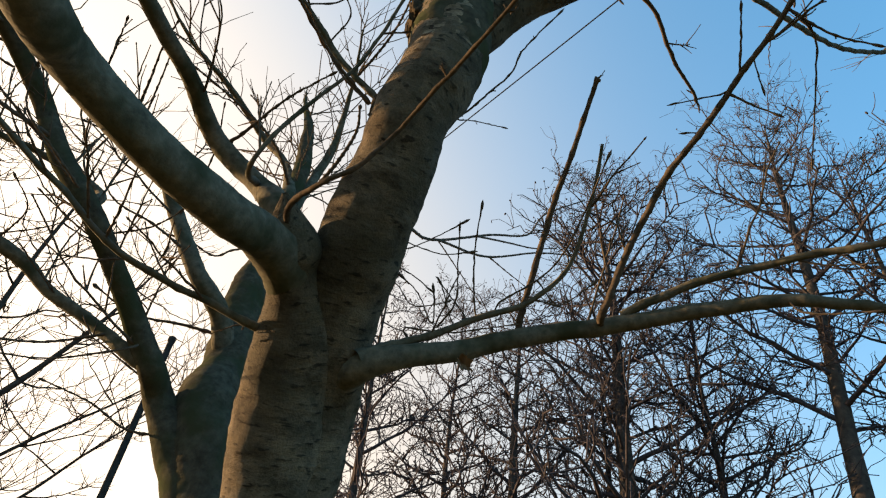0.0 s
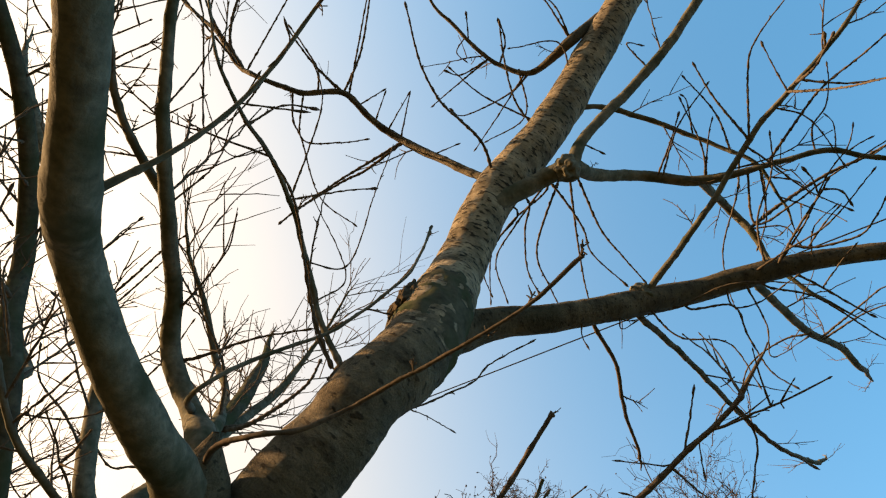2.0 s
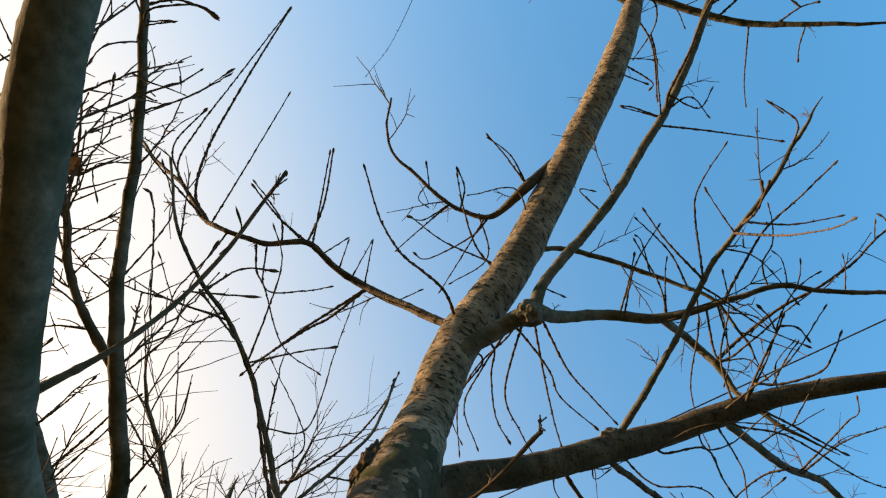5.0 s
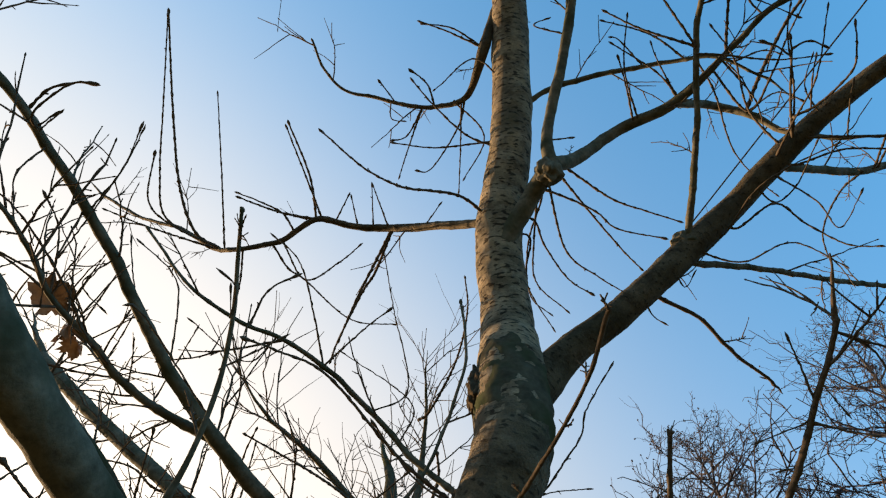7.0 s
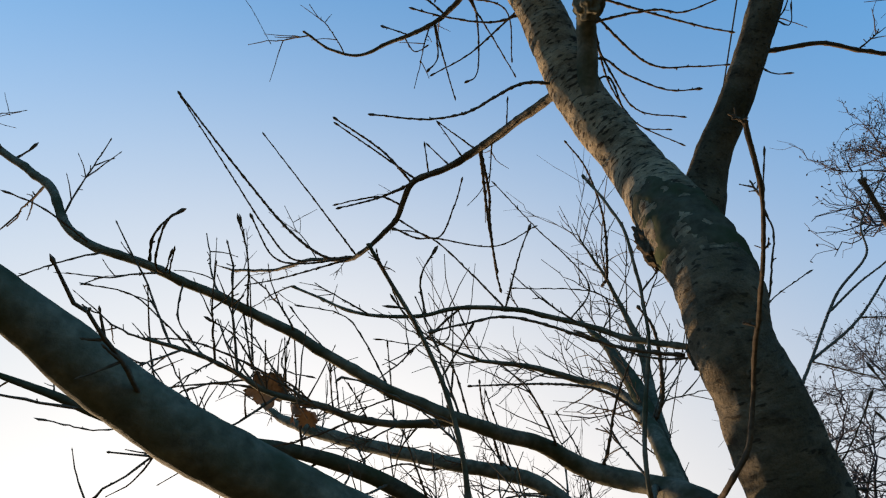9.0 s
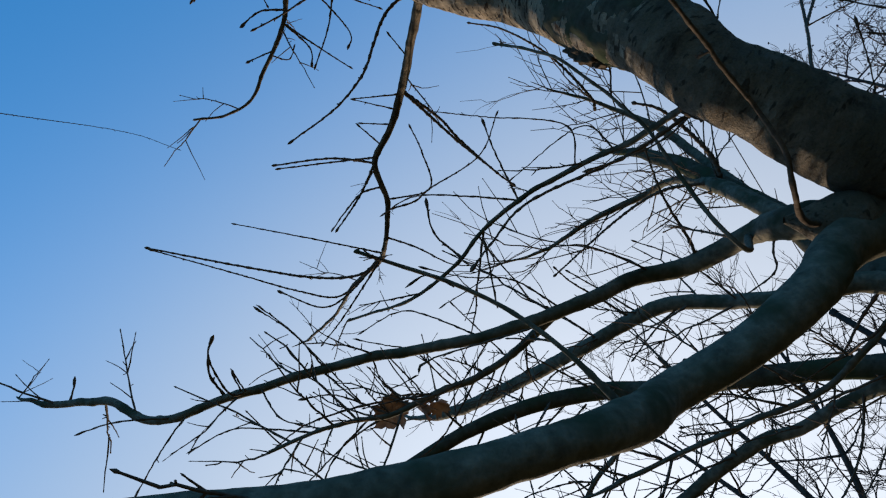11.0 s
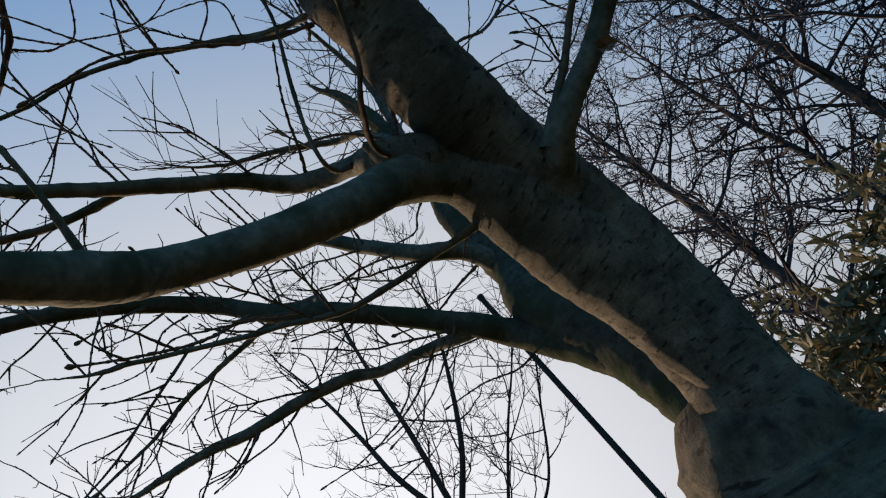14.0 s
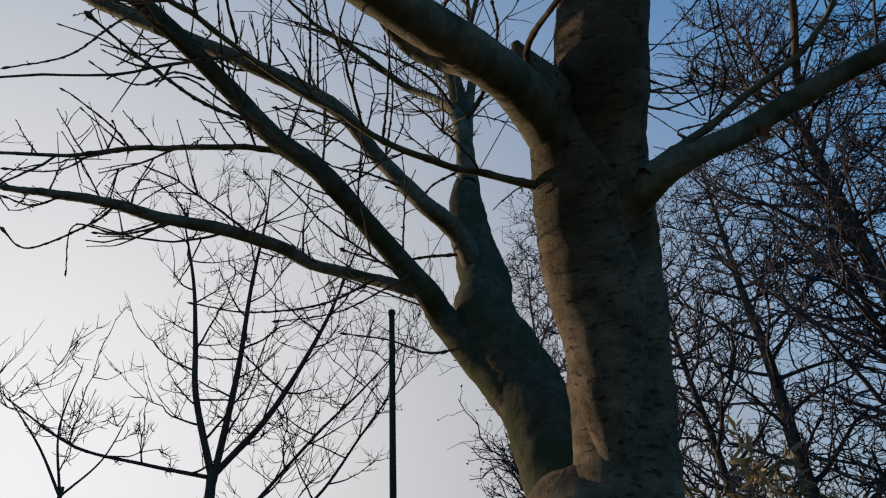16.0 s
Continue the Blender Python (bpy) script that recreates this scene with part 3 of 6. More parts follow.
on_b1 = stem("limb", [(-0.434, 1.537, 1.952, 0.0473), (-0.486, 1.553, 2.078, 0.0578), (-0.55, 1.566, 2.183, 0.0546), (-0.643, 1.544, 2.309, 0.0391), (-0.66, 1.475, 2.35, 0.034), (-0.695, 1.435, 2.4, 0.031), (-0.75, 1.355, 2.48, 0.028), (-0.839, 1.202, 2.596, 0.0265), (-0.958, 1.156, 2.719, 0.0266), (-1.074, 1.091, 2.881, 0.0251), (-1.157, 0.896, 2.962, 0.0236), (-1.212, 0.67, 2.958, 0.0201), (-1.265, 0.421, 2.897, 0.0171)], tree, MOSSY, 14, 0.015, 0.07, 0.0, "dark curving limb", 28, 0.42, r0=0.0027)
on_b2 = stem("branch", [(-0.66, 1.475, 2.35, 0.02), (-0.74, 1.45, 2.385, 0.018), (-0.86, 1.475, 2.46, 0.0175), (-1.0, 1.455, 2.525, 0.017), (-1.082, 1.417, 2.58, 0.0195), (-1.212, 1.325, 2.614, 0.0185), (-1.369, 1.255, 2.65, 0.0178), (-1.529, 1.209, 2.719, 0.0157), (-1.71, 1.179, 2.783, 0.0136), (-1.897, 1.155, 2.849, 0.0097)], tree, LIMB, 10, 0.012, 0.08, 0.1, twigs=24, twig_len=0.38, r0=0.0027)
on_b3 = stem("branch", [(-0.571, 1.705, 2.487, 0.0315), (-0.603, 1.607, 2.618, 0.0302), (-0.681, 1.505, 2.691, 0.0269), (-0.807, 1.46, 2.883, 0.0241), (-0.901, 1.369, 3.028, 0.0256), (-1.116, 1.208, 3.142, 0.024), (-1.385, 1.136, 3.332, 0.0247), (-1.675, 1.076, 3.557, 0.0257)], tree, LIMB, 10, 0.012, 0.08, 0.1, twigs=27, twig_len=0.43, r0=0.0027)
on_b4 = stem("branch", [(-0.845, 1.186, 2.605, 0.018)] + [(-0.918, 1.3, 2.748, 0.0127), (-1.028, 1.24, 2.779, 0.0095), (-1.16, 1.215, 2.814, 0.009), (-1.355, 1.207, 2.871, 0.0086), (-1.484, 1.189, 2.898, 0.0088), (-1.589, 1.162, 2.89, 0.0074), (-1.669, 1.113, 2.866, 0.006), (-1.753, 1.015, 2.819, 0.0051)], tree, LIMB, 8, 0.012, 0.08, 0.1, twigs=17, twig_len=0.36, r0=0.0027)
stem("branch", [(-0.6, 1.78, 2.95, 0.034), (-0.63, 1.87, 3.37, 0.03)] + [(-0.8, 2.161, 3.862, 0.0186), (-0.967, 2.21, 4.071, 0.0182), (-1.118, 1.997, 4.139, 0.0146), (-1.22, 1.742, 4.078, 0.0094)], tree, LIMB, 8, 0.015, 0.08, 0.0, twigs=34, twig_len=0.60, r0=0.0027)
on_b6 = stem("branch", [(-0.617, 1.867, 3.199, 0.03)] + [(-0.632, 2.096, 3.689, 0.0234), (-0.598, 2.137, 3.983, 0.0204), (-0.577, 2.062, 4.191, 0.0124), (-0.55, 1.922, 4.342, 0.008)], tree, LIMB, 8, 0.015, 0.08, 0.0, twigs=34, twig_len=0.60, r0=0.0027)


TWIG_GIRTH = 0.45


def twig(parent, points):
    """One knobbly twig with short spurs and a swollen bud at its tip."""
    c = spline(points, 0.007)
    n = len(c)
    run = np.r_[0, np.cumsum(np.linalg.norm(np.diff(c[:, :3], axis=0), axis=1))]
    knob = np.abs(((run / rng.uniform(0.026, 0.045) + rng.uniform(0, 1)) % 1.0) - 0.5) < 0.12
    slim = TWIG_GIRTH * (1.08 - 0.3 * run / run[-1])
    P, R = c[:, :3] + rng.normal(size=(n, 3)) * 0.0004, np.maximum(c[:, 3] * slim, 0.0012) * np.where(knob, 1.34, 0.95)
    if n > 5:
        R[-4:] = R[-5] * np.array([1.0, 1.7, 1.8, 0.3])
    chunks = [many_tubes(P[None], R[None], 6)]
    at = np.flatnonzero(knob[3:-3]) + 3
    at = at[rng.uniform(size=len(at)) < 0.4]
    if len(at):
        tan = unit(np.gradient(P, axis=0))[at]
        w = unit(tan + 0.9 * unit(rng.normal(size=(len(at), 3))))
        ln = rng.uniform(0.003, 0.01, len(at))
        ss = np.array([0, 0.4, 0.7, 0.9, 1.0])
        chunks.append(many_tubes(P[at, None] + ss[None, :, None] * w[:, None] * ln[:, None, None], R[at][:, None] * np.array([0.6, 0.45, 0.48, 0.5, 0.1])[None], 4))
    v, q = joined(chunks)
    return mesh_part("twig", v, q, TWIG, parent)


twig(on_l, [(-0.069, 0.572, 3.445, 0.0106), (-0.144, 0.471, 3.4, 0.0095), (-0.259, 0.402, 3.311, 0.0084), (-0.297, 0.371, 3.278, 0.0076), (-0.353, 0.304, 3.229, 0.0068), (-0.42, 0.177, 3.156, 0.0058)])
twig(on_l, [(-0.634, 0.577, 3.63, 0.0091), (-0.641, 0.447, 3.691, 0.0087), (-0.687, 0.272, 3.746, 0.0081)])
twig(on_l, [(-0.58, 0.601, 3.64, 0.0064), (-0.52, 0.519, 3.687, 0.0048)])
twig(on_l, [(-0.459, 0.633, 3.643, 0.0055), (-0.446, 0.497, 3.696, 0.0041)])
twig(on_l, [(-0.284, 0.623, 3.576, 0.0053), (-0.219, 0.559, 3.61, 0.004)])
twig(on_l, [(-0.396, 0.643, 3.64, 0.011), (-0.481, 0.789, 3.637, 0.0106), (-0.54, 0.858, 3.618, 0.01), (-0.632, 0.983, 3.548, 0.0093), (-0.671, 1.051, 3.503, 0.0085)])
twig(on_l, [(-0.711, 0.608, 3.615, 0.0082), (-0.739, 0.543, 3.629, 0.0082), (-0.807, 0.487, 3.621, 0.0067), (-0.866, 0.445, 3.609, 0.0053)])
twig(on_l, [(-0.794, 0.631, 3.61, 0.0083), (-0.754, 0.72, 3.588, 0.0076), (-0.707, 0.766, 3.584, 0.007), (-0.578, 0.912, 3.55, 0.0063), (-0.426, 0.96, 3.564, 0.0057)])
twig(on_l, [(-0.754, 0.626, 3.606, 0.0073), (-0.701, 0.758, 3.568, 0.0068), (-0.591, 0.733, 3.617, 0.0062), (-0.509, 0.691, 3.66, 0.0056)])
twig(on_l, [(-1.002, 0.656, 3.668, 0.0125), (-1.075, 0.589, 3.68, 0.0117), (-1.107, 0.443, 3.739, 0.011), (-1.096, 0.215, 3.832, 0.0102), (-1.048, -0.104, 3.929, 0.0093)])
twig(on_l, [(-1.146, 0.643, 3.785, 0.0091), (-1.206, 0.541, 3.755, 0.0083), (-1.18, 0.388, 3.783, 0.0077), (-1.125, 0.209, 3.82, 0.0071), (-1.018, -0.096, 3.857, 0.0063)])
twig(on_l, [(-0.98, 0.653, 3.658, 0.0076), (-0.939, 0.399, 3.724, 0.0065), (-0.891, 0.153, 3.76, 0.0054)])
twig(on_l, [(-0.9, 0.646, 3.621, 0.0084), (-0.919, 0.742, 3.568, 0.0074), (-0.953, 0.847, 3.496, 0.0065), (-0.943, 0.93, 3.453, 0.0055)])
twig(on_l, [(-0.396, 0.643, 3.64, 0.0112), (-0.477, 0.751, 3.583, 0.0102), (-0.542, 0.84, 3.529, 0.0092), (-0.61, 0.946, 3.457, 0.0082)])
twig(on_l, [(-0.616, 0.585, 3.633, 0.0084), (-0.639, 0.471, 3.658, 0.0074), (-0.676, 0.271, 3.686, 0.0063)])
twig(on_l, [(-0.625, 0.581, 3.632, 0.0102), (-0.739, 0.531, 3.609, 0.0087), (-0.857, 0.452, 3.585, 0.0072)])
twig(on_l, [(-0.509, 0.625, 3.646, 0.0056), (-0.517, 0.522, 3.675, 0.0047)])
twig(on_l, [(-0.409, 0.641, 3.64, 0.0065), (-0.442, 0.491, 3.678, 0.0046)])
twig(on_l, [(-1.002, 0.656, 3.668, 0.0096), (-1.125, 0.542, 3.641, 0.0088), (-1.172, 0.446, 3.64, 0.008), (-1.123, 0.3, 3.696, 0.0074)])
twig(on_l, [(-1.025, 0.658, 3.678, 0.0087), (-1.207, 0.525, 3.622, 0.0075), (-1.302, 0.437, 3.587, 0.0064)])
twig(on_l2, [(-0.046, 0.187, 4.067, 0.0078), (-0.145, 0.107, 4.073, 0.0068), (-0.254, 0.076, 4.067, 0.0058)])
twig(on_l2, [(-0.144, 0.34, 4.019, 0.007), (-0.167, 0.501, 3.977, 0.006), (-0.194, 0.66, 3.922, 0.0051)])
twig(on_l2, [(-0.286, 0.355, 4.036, 0.0081), (-0.321, 0.418, 4.016, 0.0071), (-0.363, 0.499, 3.988, 0.0061), (-0.406, 0.586, 3.954, 0.0051)])
twig(on_l2, [(-0.385, 0.326, 4.057, 0.0061), (-0.415, 0.272, 4.062, 0.0056), (-0.433, 0.24, 4.064, 0.005)])
twig(on_l2, [(-0.399, 0.322, 4.06, 0.0061), (-0.406, 0.383, 4.045, 0.0051), (-0.353, 0.402, 4.05, 0.0041)])
twig(on_l2, [(-0.13, 0.338, 4.018, 0.0083), (-0.166, 0.432, 3.999, 0.0073), (-0.281, 0.562, 3.961, 0.0063), (-0.342, 0.559, 3.954, 0.0052)])
twig(on_l2, [(-0.243, 0.351, 4.031, 0.0084), (-0.258, 0.276, 4.04, 0.0073), (-0.315, 0.215, 4.041, 0.0062)])
twig(on_l2, [(-0.046, 0.187, 4.067, 0.0082), (-0.164, 0.114, 4.069, 0.0072), (-0.261, 0.064, 4.064, 0.0061)])
twig(on_l2, [(-0.286, 0.355, 4.036, 0.0073), (-0.355, 0.443, 4.011, 0.0063), (-0.42, 0.453, 3.999, 0.0053)])
twig(on_l2, [(-0.172, 0.343, 4.023, 0.0073), (-0.08, 0.481, 4.001, 0.0063), (-0.176, 0.625, 3.961, 0.0053)])
twig(trunk, [(0.001, 0.452, 3.72, 0.0081), (-0.113, 0.394, 3.705, 0.0074), (-0.204, 0.282, 3.687, 0.0066), (-0.263, 0.181, 3.666, 0.0058)])
twig(trunk, [(0.007, 0.43, 3.754, 0.0072), (-0.172, 0.423, 3.726, 0.0066), (-0.252, 0.41, 3.707, 0.0059), (-0.36, 0.371, 3.679, 0.0053)])
twig(trunk, [(0.034, 0.321, 3.916, 0.0067), (-0.075, 0.2, 3.949, 0.006), (-0.2, 0.265, 3.934, 0.0054), (-0.231, 0.283, 3.928, 0.0048)])
twig(trunk, [(-0.039, 0.574, 3.477, 0.0076), (0.049, 0.594, 3.469, 0.0076), (0.076, 0.67, 3.44, 0.0067), (0.133, 0.763, 3.398, 0.0059), (0.202, 0.81, 3.368, 0.005)])
twig(trunk, [(-0.024, 0.524, 3.581, 0.0088), (0.088, 0.544, 3.574, 0.0088), (0.23, 0.616, 3.54, 0.0076), (0.294, 0.672, 3.511, 0.0064), (0.431, 0.705, 3.471, 0.0051)])
twig(trunk, [(-0.045, 0.604, 3.394, 0.0065), (0.034, 0.614, 3.39, 0.0065), (0.012, 0.731, 3.344, 0.0053), (0.077, 0.862, 3.277, 0.004)])
twig(on_r2b, [(0.148, 0.552, 3.750, 0.0091), (0.167, 0.54, 3.752, 0.0091), (0.305, 0.648, 3.697, 0.0081), (0.403, 0.689, 3.662, 0.0071), (0.513, 0.727, 3.619, 0.0061)])
twig(on_r2b, [(0.167, 0.540, 3.752, 0.0091), (0.146, 0.548, 3.752, 0.0091), (0.232, 0.677, 3.695, 0.0082), (0.323, 0.798, 3.627, 0.0072), (0.382, 0.863, 3.582, 0.0062)])
twig(on_r2b, [(0.093, 0.567, 3.751, 0.0083), (0.114, 0.56, 3.752, 0.0092), (0.148, 0.789, 3.654, 0.008), (0.244, 0.876, 3.6, 0.0067), (0.324, 0.926, 3.56, 0.0054)])
twig(on_r2b, [(0.115, 0.564, 3.750, 0.0091), (0.093, 0.567, 3.751, 0.0083), (0.05, 0.765, 3.671, 0.0074), (0.045, 0.881, 3.613, 0.0065), (0.142, 0.975, 3.554, 0.0055)])
twig(on_r2b, [(0.091, 0.577, 3.747, 0.0081), (0.072, 0.575, 3.751, 0.0074), (0.094, 0.625, 3.732, 0.0074), (0.032, 0.764, 3.674, 0.0065), (0.019, 0.912, 3.598, 0.0056), (0.087, 0.981, 3.556, 0.0046)])
twig(on_r2b, [(0.413, 0.428, 3.769, 0.0071), (0.383, 0.27, 3.813, 0.0061), (0.402, 0.108, 3.836, 0.0051)])
twig(on_r2b, [(0.534, 0.376, 3.765, 0.0069), (0.484, 0.265, 3.803, 0.0056), (0.463, 0.197, 3.82, 0.0043)])
twig(on_r2b, [(0.534, 0.376, 3.765, 0.0073), (0.477, 0.293, 3.793, 0.0064), (0.341, 0.186, 3.833, 0.0055)])
twig(on_r2b, [(0.398, 0.434, 3.77, 0.0075), (0.384, 0.326, 3.793, 0.006), (0.363, 0.223, 3.812, 0.0046)])
twig(on_r2b, [(0.658, 0.273, 3.771, 0.0072), (0.744, 0.394, 3.722, 0.0058), (0.768, 0.5, 3.688, 0.0045)])
twig(on_r2b, [(0.63, 0.296, 3.77, 0.0081), (0.724, 0.426, 3.715, 0.0081), (0.789, 0.317, 3.712, 0.0071), (0.829, 0.207, 3.712, 0.006), (0.927, -0.023, 3.684, 0.0049)])
twig(on_r2b, [(0.786, 0.172, 3.797, 0.007), (0.742, 0.109, 3.821, 0.0064), (0.742, 0.04, 3.827, 0.0057), (0.715, -0.024, 3.841, 0.005), (0.678, -0.076, 3.855, 0.0043)])
twig(on_r2b, [(0.672, 0.262, 3.772, 0.0097), (0.672, 0.116, 3.763, 0.0088), (0.676, -0.004, 3.746, 0.0079), (0.709, -0.128, 3.709, 0.007), (0.737, -0.256, 3.663, 0.0061)])
twig(on_r2b, [(0.839, 0.145, 3.807, 0.0053), (0.814, 0.102, 3.822, 0.0047), (0.789, 0.071, 3.834, 0.0041), (0.754, 0.059, 3.848, 0.0035)])
twig(on_r2b, [(0.866, 0.138, 3.812, 0.0052), (0.857, 0.089, 3.821, 0.0048), (0.839, 0.046, 3.832, 0.0044)])
twig(on_r2b, [(0.866, 0.138, 3.812, 0.0053), (0.884, 0.094, 3.809, 0.0048), (0.906, 0.057, 3.804, 0.0043)])
twig(on_r2b, [(1.013, 0.094, 3.839, 0.0053), (0.988, 0.03, 3.856, 0.0044), (0.962, -0.013, 3.871, 0.0035)])
twig(on_r2c, [(0.583, 0.282, 3.852, 0.0079), (0.479, 0.192, 3.894, 0.0067), (0.33, 0.132, 3.929, 0.0054)])
twig(on_r2c, [(0.459, 0.292, 3.886, 0.0063), (0.387, 0.2, 3.917, 0.0054), (0.354, 0.187, 3.924, 0.0045)])
twig(on_r2c, [(0.607, 0.28, 3.844, 0.0073), (0.654, 0.381, 3.808, 0.0068), (0.684, 0.517, 3.762, 0.0062), (0.71, 0.581, 3.732, 0.0056), (0.766, 0.653, 3.685, 0.005), (0.808, 0.692, 3.653, 0.0045)])
twig(on_r2c, [(0.687, 0.293, 3.811, 0.0054), (0.729, 0.347, 3.786, 0.0049), (0.753, 0.413, 3.761, 0.0045)])
twig(on_r2c, [(0.698, 0.299, 3.806, 0.0063), (0.78, 0.268, 3.784, 0.0053), (0.835, 0.284, 3.759, 0.0044)])
twig(on_r2a, [(0.216, 0.148, 3.836, 0.0061), (0.121, 0.11, 3.848, 0.0052), (0.175, 0.092, 3.847, 0.0043)])
twig(on_r2a, [(0.306, -0.183, 4.184, 0.0091), (0.47, -0.227, 4.155, 0.0074), (0.713, -0.283, 4.091, 0.0057)])
twig(on_r2a, [(0.321, -0.246, 4.246, 0.0082), (0.38, -0.321, 4.231, 0.0066), (0.477, -0.273, 4.219, 0.005)])
twig(on_r2a, [(0.313, -0.215, 4.215, 0.0072), (0.162, -0.199, 4.231, 0.0052)])
twig(on_r2a, [(0.117, 0.386, 3.536, 0.0059), (0.192, 0.385, 3.53, 0.0042)])
twig(on_r2a, [(0.313, -0.215, 4.215, 0.0071), (0.243, -0.337, 4.212, 0.006), (0.209, -0.403, 4.207, 0.005)])
twig(on_r2a, [(0.313, -0.215, 4.215, 0.0084), (0.203, -0.213, 4.227, 0.0074), (0.155, -0.201, 4.232, 0.0064)])
twig(on_r2a, [(0.321, -0.246, 4.246, 0.0084), (0.309, -0.299, 4.243, 0.0084), (0.379, -0.291, 4.234, 0.0073), (0.43, -0.3, 4.225, 0.0062), (0.435, -0.383, 4.214, 0.0051)])
twig(on_r2a, [(0.321, -0.246, 4.246, 0.0115), (0.304, -0.311, 4.243, 0.0115), (0.307, -0.46, 4.223, 0.0107), (0.296, -0.588, 4.2, 0.01), (0.302, -0.688, 4.177, 0.0092), (0.307, -0.783, 4.15, 0.0086)])
twig(on_r1, [(0.561, 0.625, 3.417, 0.0075), (0.591, 0.653, 3.386, 0.0075), (0.678, 0.584, 3.369, 0.0068), (0.738, 0.625, 3.313, 0.0061), (0.811, 0.662, 3.248, 0.0055), (0.881, 0.658, 3.208, 0.0048)])
twig(on_r1, [(0.761, 0.498, 3.52, 0.0077), (0.686, 0.392, 3.602, 0.0071), (0.662, 0.254, 3.669, 0.0064), (0.61, 0.158, 3.729, 0.0057)])
twig(on_r1, [(0.781, 0.485, 3.528, 0.0069), (0.782, 0.329, 3.55, 0.0063), (0.765, 0.193, 3.572, 0.0057), (0.771, 0.108, 3.579, 0.0051)])
twig(on_r1, [(0.529, 0.638, 3.392, 0.006), (0.552, 0.66, 3.368, 0.006), (0.628, 0.547, 3.375, 0.0054), (0.707, 0.482, 3.36, 0.0048), (0.812, 0.421, 3.328, 0.0042)])
twig(on_r1, [(0.869, 0.426, 3.562, 0.0053), (0.823, 0.34, 3.578, 0.0046), (0.838, 0.247, 3.579, 0.0038)])
twig(on_r1, [(0.703, 0.538, 3.495, 0.0061), (0.799, 0.604, 3.401, 0.0052), (0.838, 0.661, 3.342, 0.0044), (0.891, 0.559, 3.353, 0.0036)])
twig(on_r1, [(0.303, 0.719, 3.208, 0.005), (0.315, 0.759, 3.161, 0.0043), (0.349, 0.778, 3.132, 0.0035)])
twig(on_r1, [(0.395, 0.686, 3.283, 0.0044), (0.414, 0.73, 3.232, 0.0037), (0.446, 0.685, 3.239, 0.0029)])
twig(on_r1, [(0.72, 0.526, 3.503, 0.0073), (0.764, 0.411, 3.498, 0.0064), (0.81, 0.294, 3.488, 0.0055), (0.826, 0.111, 3.493, 0.0046)])
twig(on_r1, [(0.462, 0.661, 3.339, 0.0062), (0.491, 0.684, 3.316, 0.0062), (0.575, 0.697, 3.274, 0.0056), (0.68, 0.642, 3.248, 0.0049), (0.785, 0.688, 3.172, 0.0043)])
twig(on_r1, [(0.781, 0.485, 3.528, 0.0096), (0.772, 0.349, 3.544, 0.0087), (0.772, 0.25, 3.553, 0.0079), (0.768, 0.187, 3.562, 0.0071)])
twig(on_r1, [(0.770, 0.396, 3.497, 0.0063), (0.775, 0.397, 3.51, 0.0087), (0.829, 0.365, 3.495, 0.0078), (0.894, 0.29, 3.483, 0.0069), (0.904, 0.235, 3.49, 0.0061), (0.899, 0.162, 3.506, 0.0053)])
twig(on_r1, [(0.77, 0.226, 3.553, 0.0063), (0.808, 0.21, 3.54, 0.0058), (0.852, 0.232, 3.517, 0.0054)])
twig(on_r1, [(0.772, 0.248, 3.549, 0.0063), (0.736, 0.216, 3.569, 0.0056), (0.697, 0.199, 3.587, 0.0048)])
twig(on_r1, [(0.809, 0.377, 3.501, 0.0055), (0.814, 0.3, 3.518, 0.0051), (0.824, 0.237, 3.527, 0.0047)])
twig(on_r1, [(0.804, 0.47, 3.538, 0.0079), (0.904, 0.459, 3.468, 0.0072), (0.966, 0.456, 3.424, 0.0066), (1.021, 0.45, 3.389, 0.0059)])
twig(on_r1, [(0.899, 0.459, 3.472, 0.0059), (0.89, 0.448, 3.461, 0.0054), (0.898, 0.362, 3.482, 0.0046), (0.907, 0.307, 3.492, 0.0038)])
twig(on_r1, [(0.663, 0.566, 3.477, 0.0054), (0.702, 0.605, 3.424, 0.0054), (0.749, 0.555, 3.408, 0.0051), (0.783, 0.465, 3.411, 0.0048), (0.796, 0.434, 3.413, 0.0045)])
twig(on_r1b, [(1.165, 0.731, 3.883, 0.009), (1.101, 0.802, 3.89, 0.0081), (1.047, 0.933, 3.864, 0.0072), (1.063, 1.045, 3.805, 0.0061)])
twig(on_r1b, [(1.255, 0.761, 3.969, 0.0093), (1.325, 0.598, 3.979, 0.0076), (1.415, 0.469, 3.957, 0.0059)])
twig(on_r1b, [(0.749, 0.515, 3.529, 0.0081), (0.776, 0.529, 3.489, 0.0074), (0.887, 0.486, 3.45, 0.0064), (1.046, 0.486, 3.363, 0.0053), (1.116, 0.469, 3.324, 0.0044)])
twig(on_r1b, [(1.233, 0.753, 3.947, 0.0091), (1.273, 0.636, 3.968, 0.0082), (1.306, 0.521, 3.984, 0.0074), (1.323, 0.478, 3.986, 0.0066), (1.301, 0.426, 4.011, 0.0059)])
twig(on_r1a, [(0.534, 0.192, 3.588, 0.0082), (0.399, 0.132, 3.627, 0.0071), (0.297, 0.069, 3.65, 0.0058)])
twig(on_r1a, [(0.534, 0.192, 3.588, 0.0074), (0.434, 0.018, 3.626, 0.0065), (0.417, -0.064, 3.63, 0.0056), (0.431, -0.195, 3.621, 0.0047)])
twig(on_r1a, [(0.584, 0, 3.667, 0.0074), (0.697, -0.045, 3.631, 0.006), (0.797, -0.123, 3.591, 0.0046)])
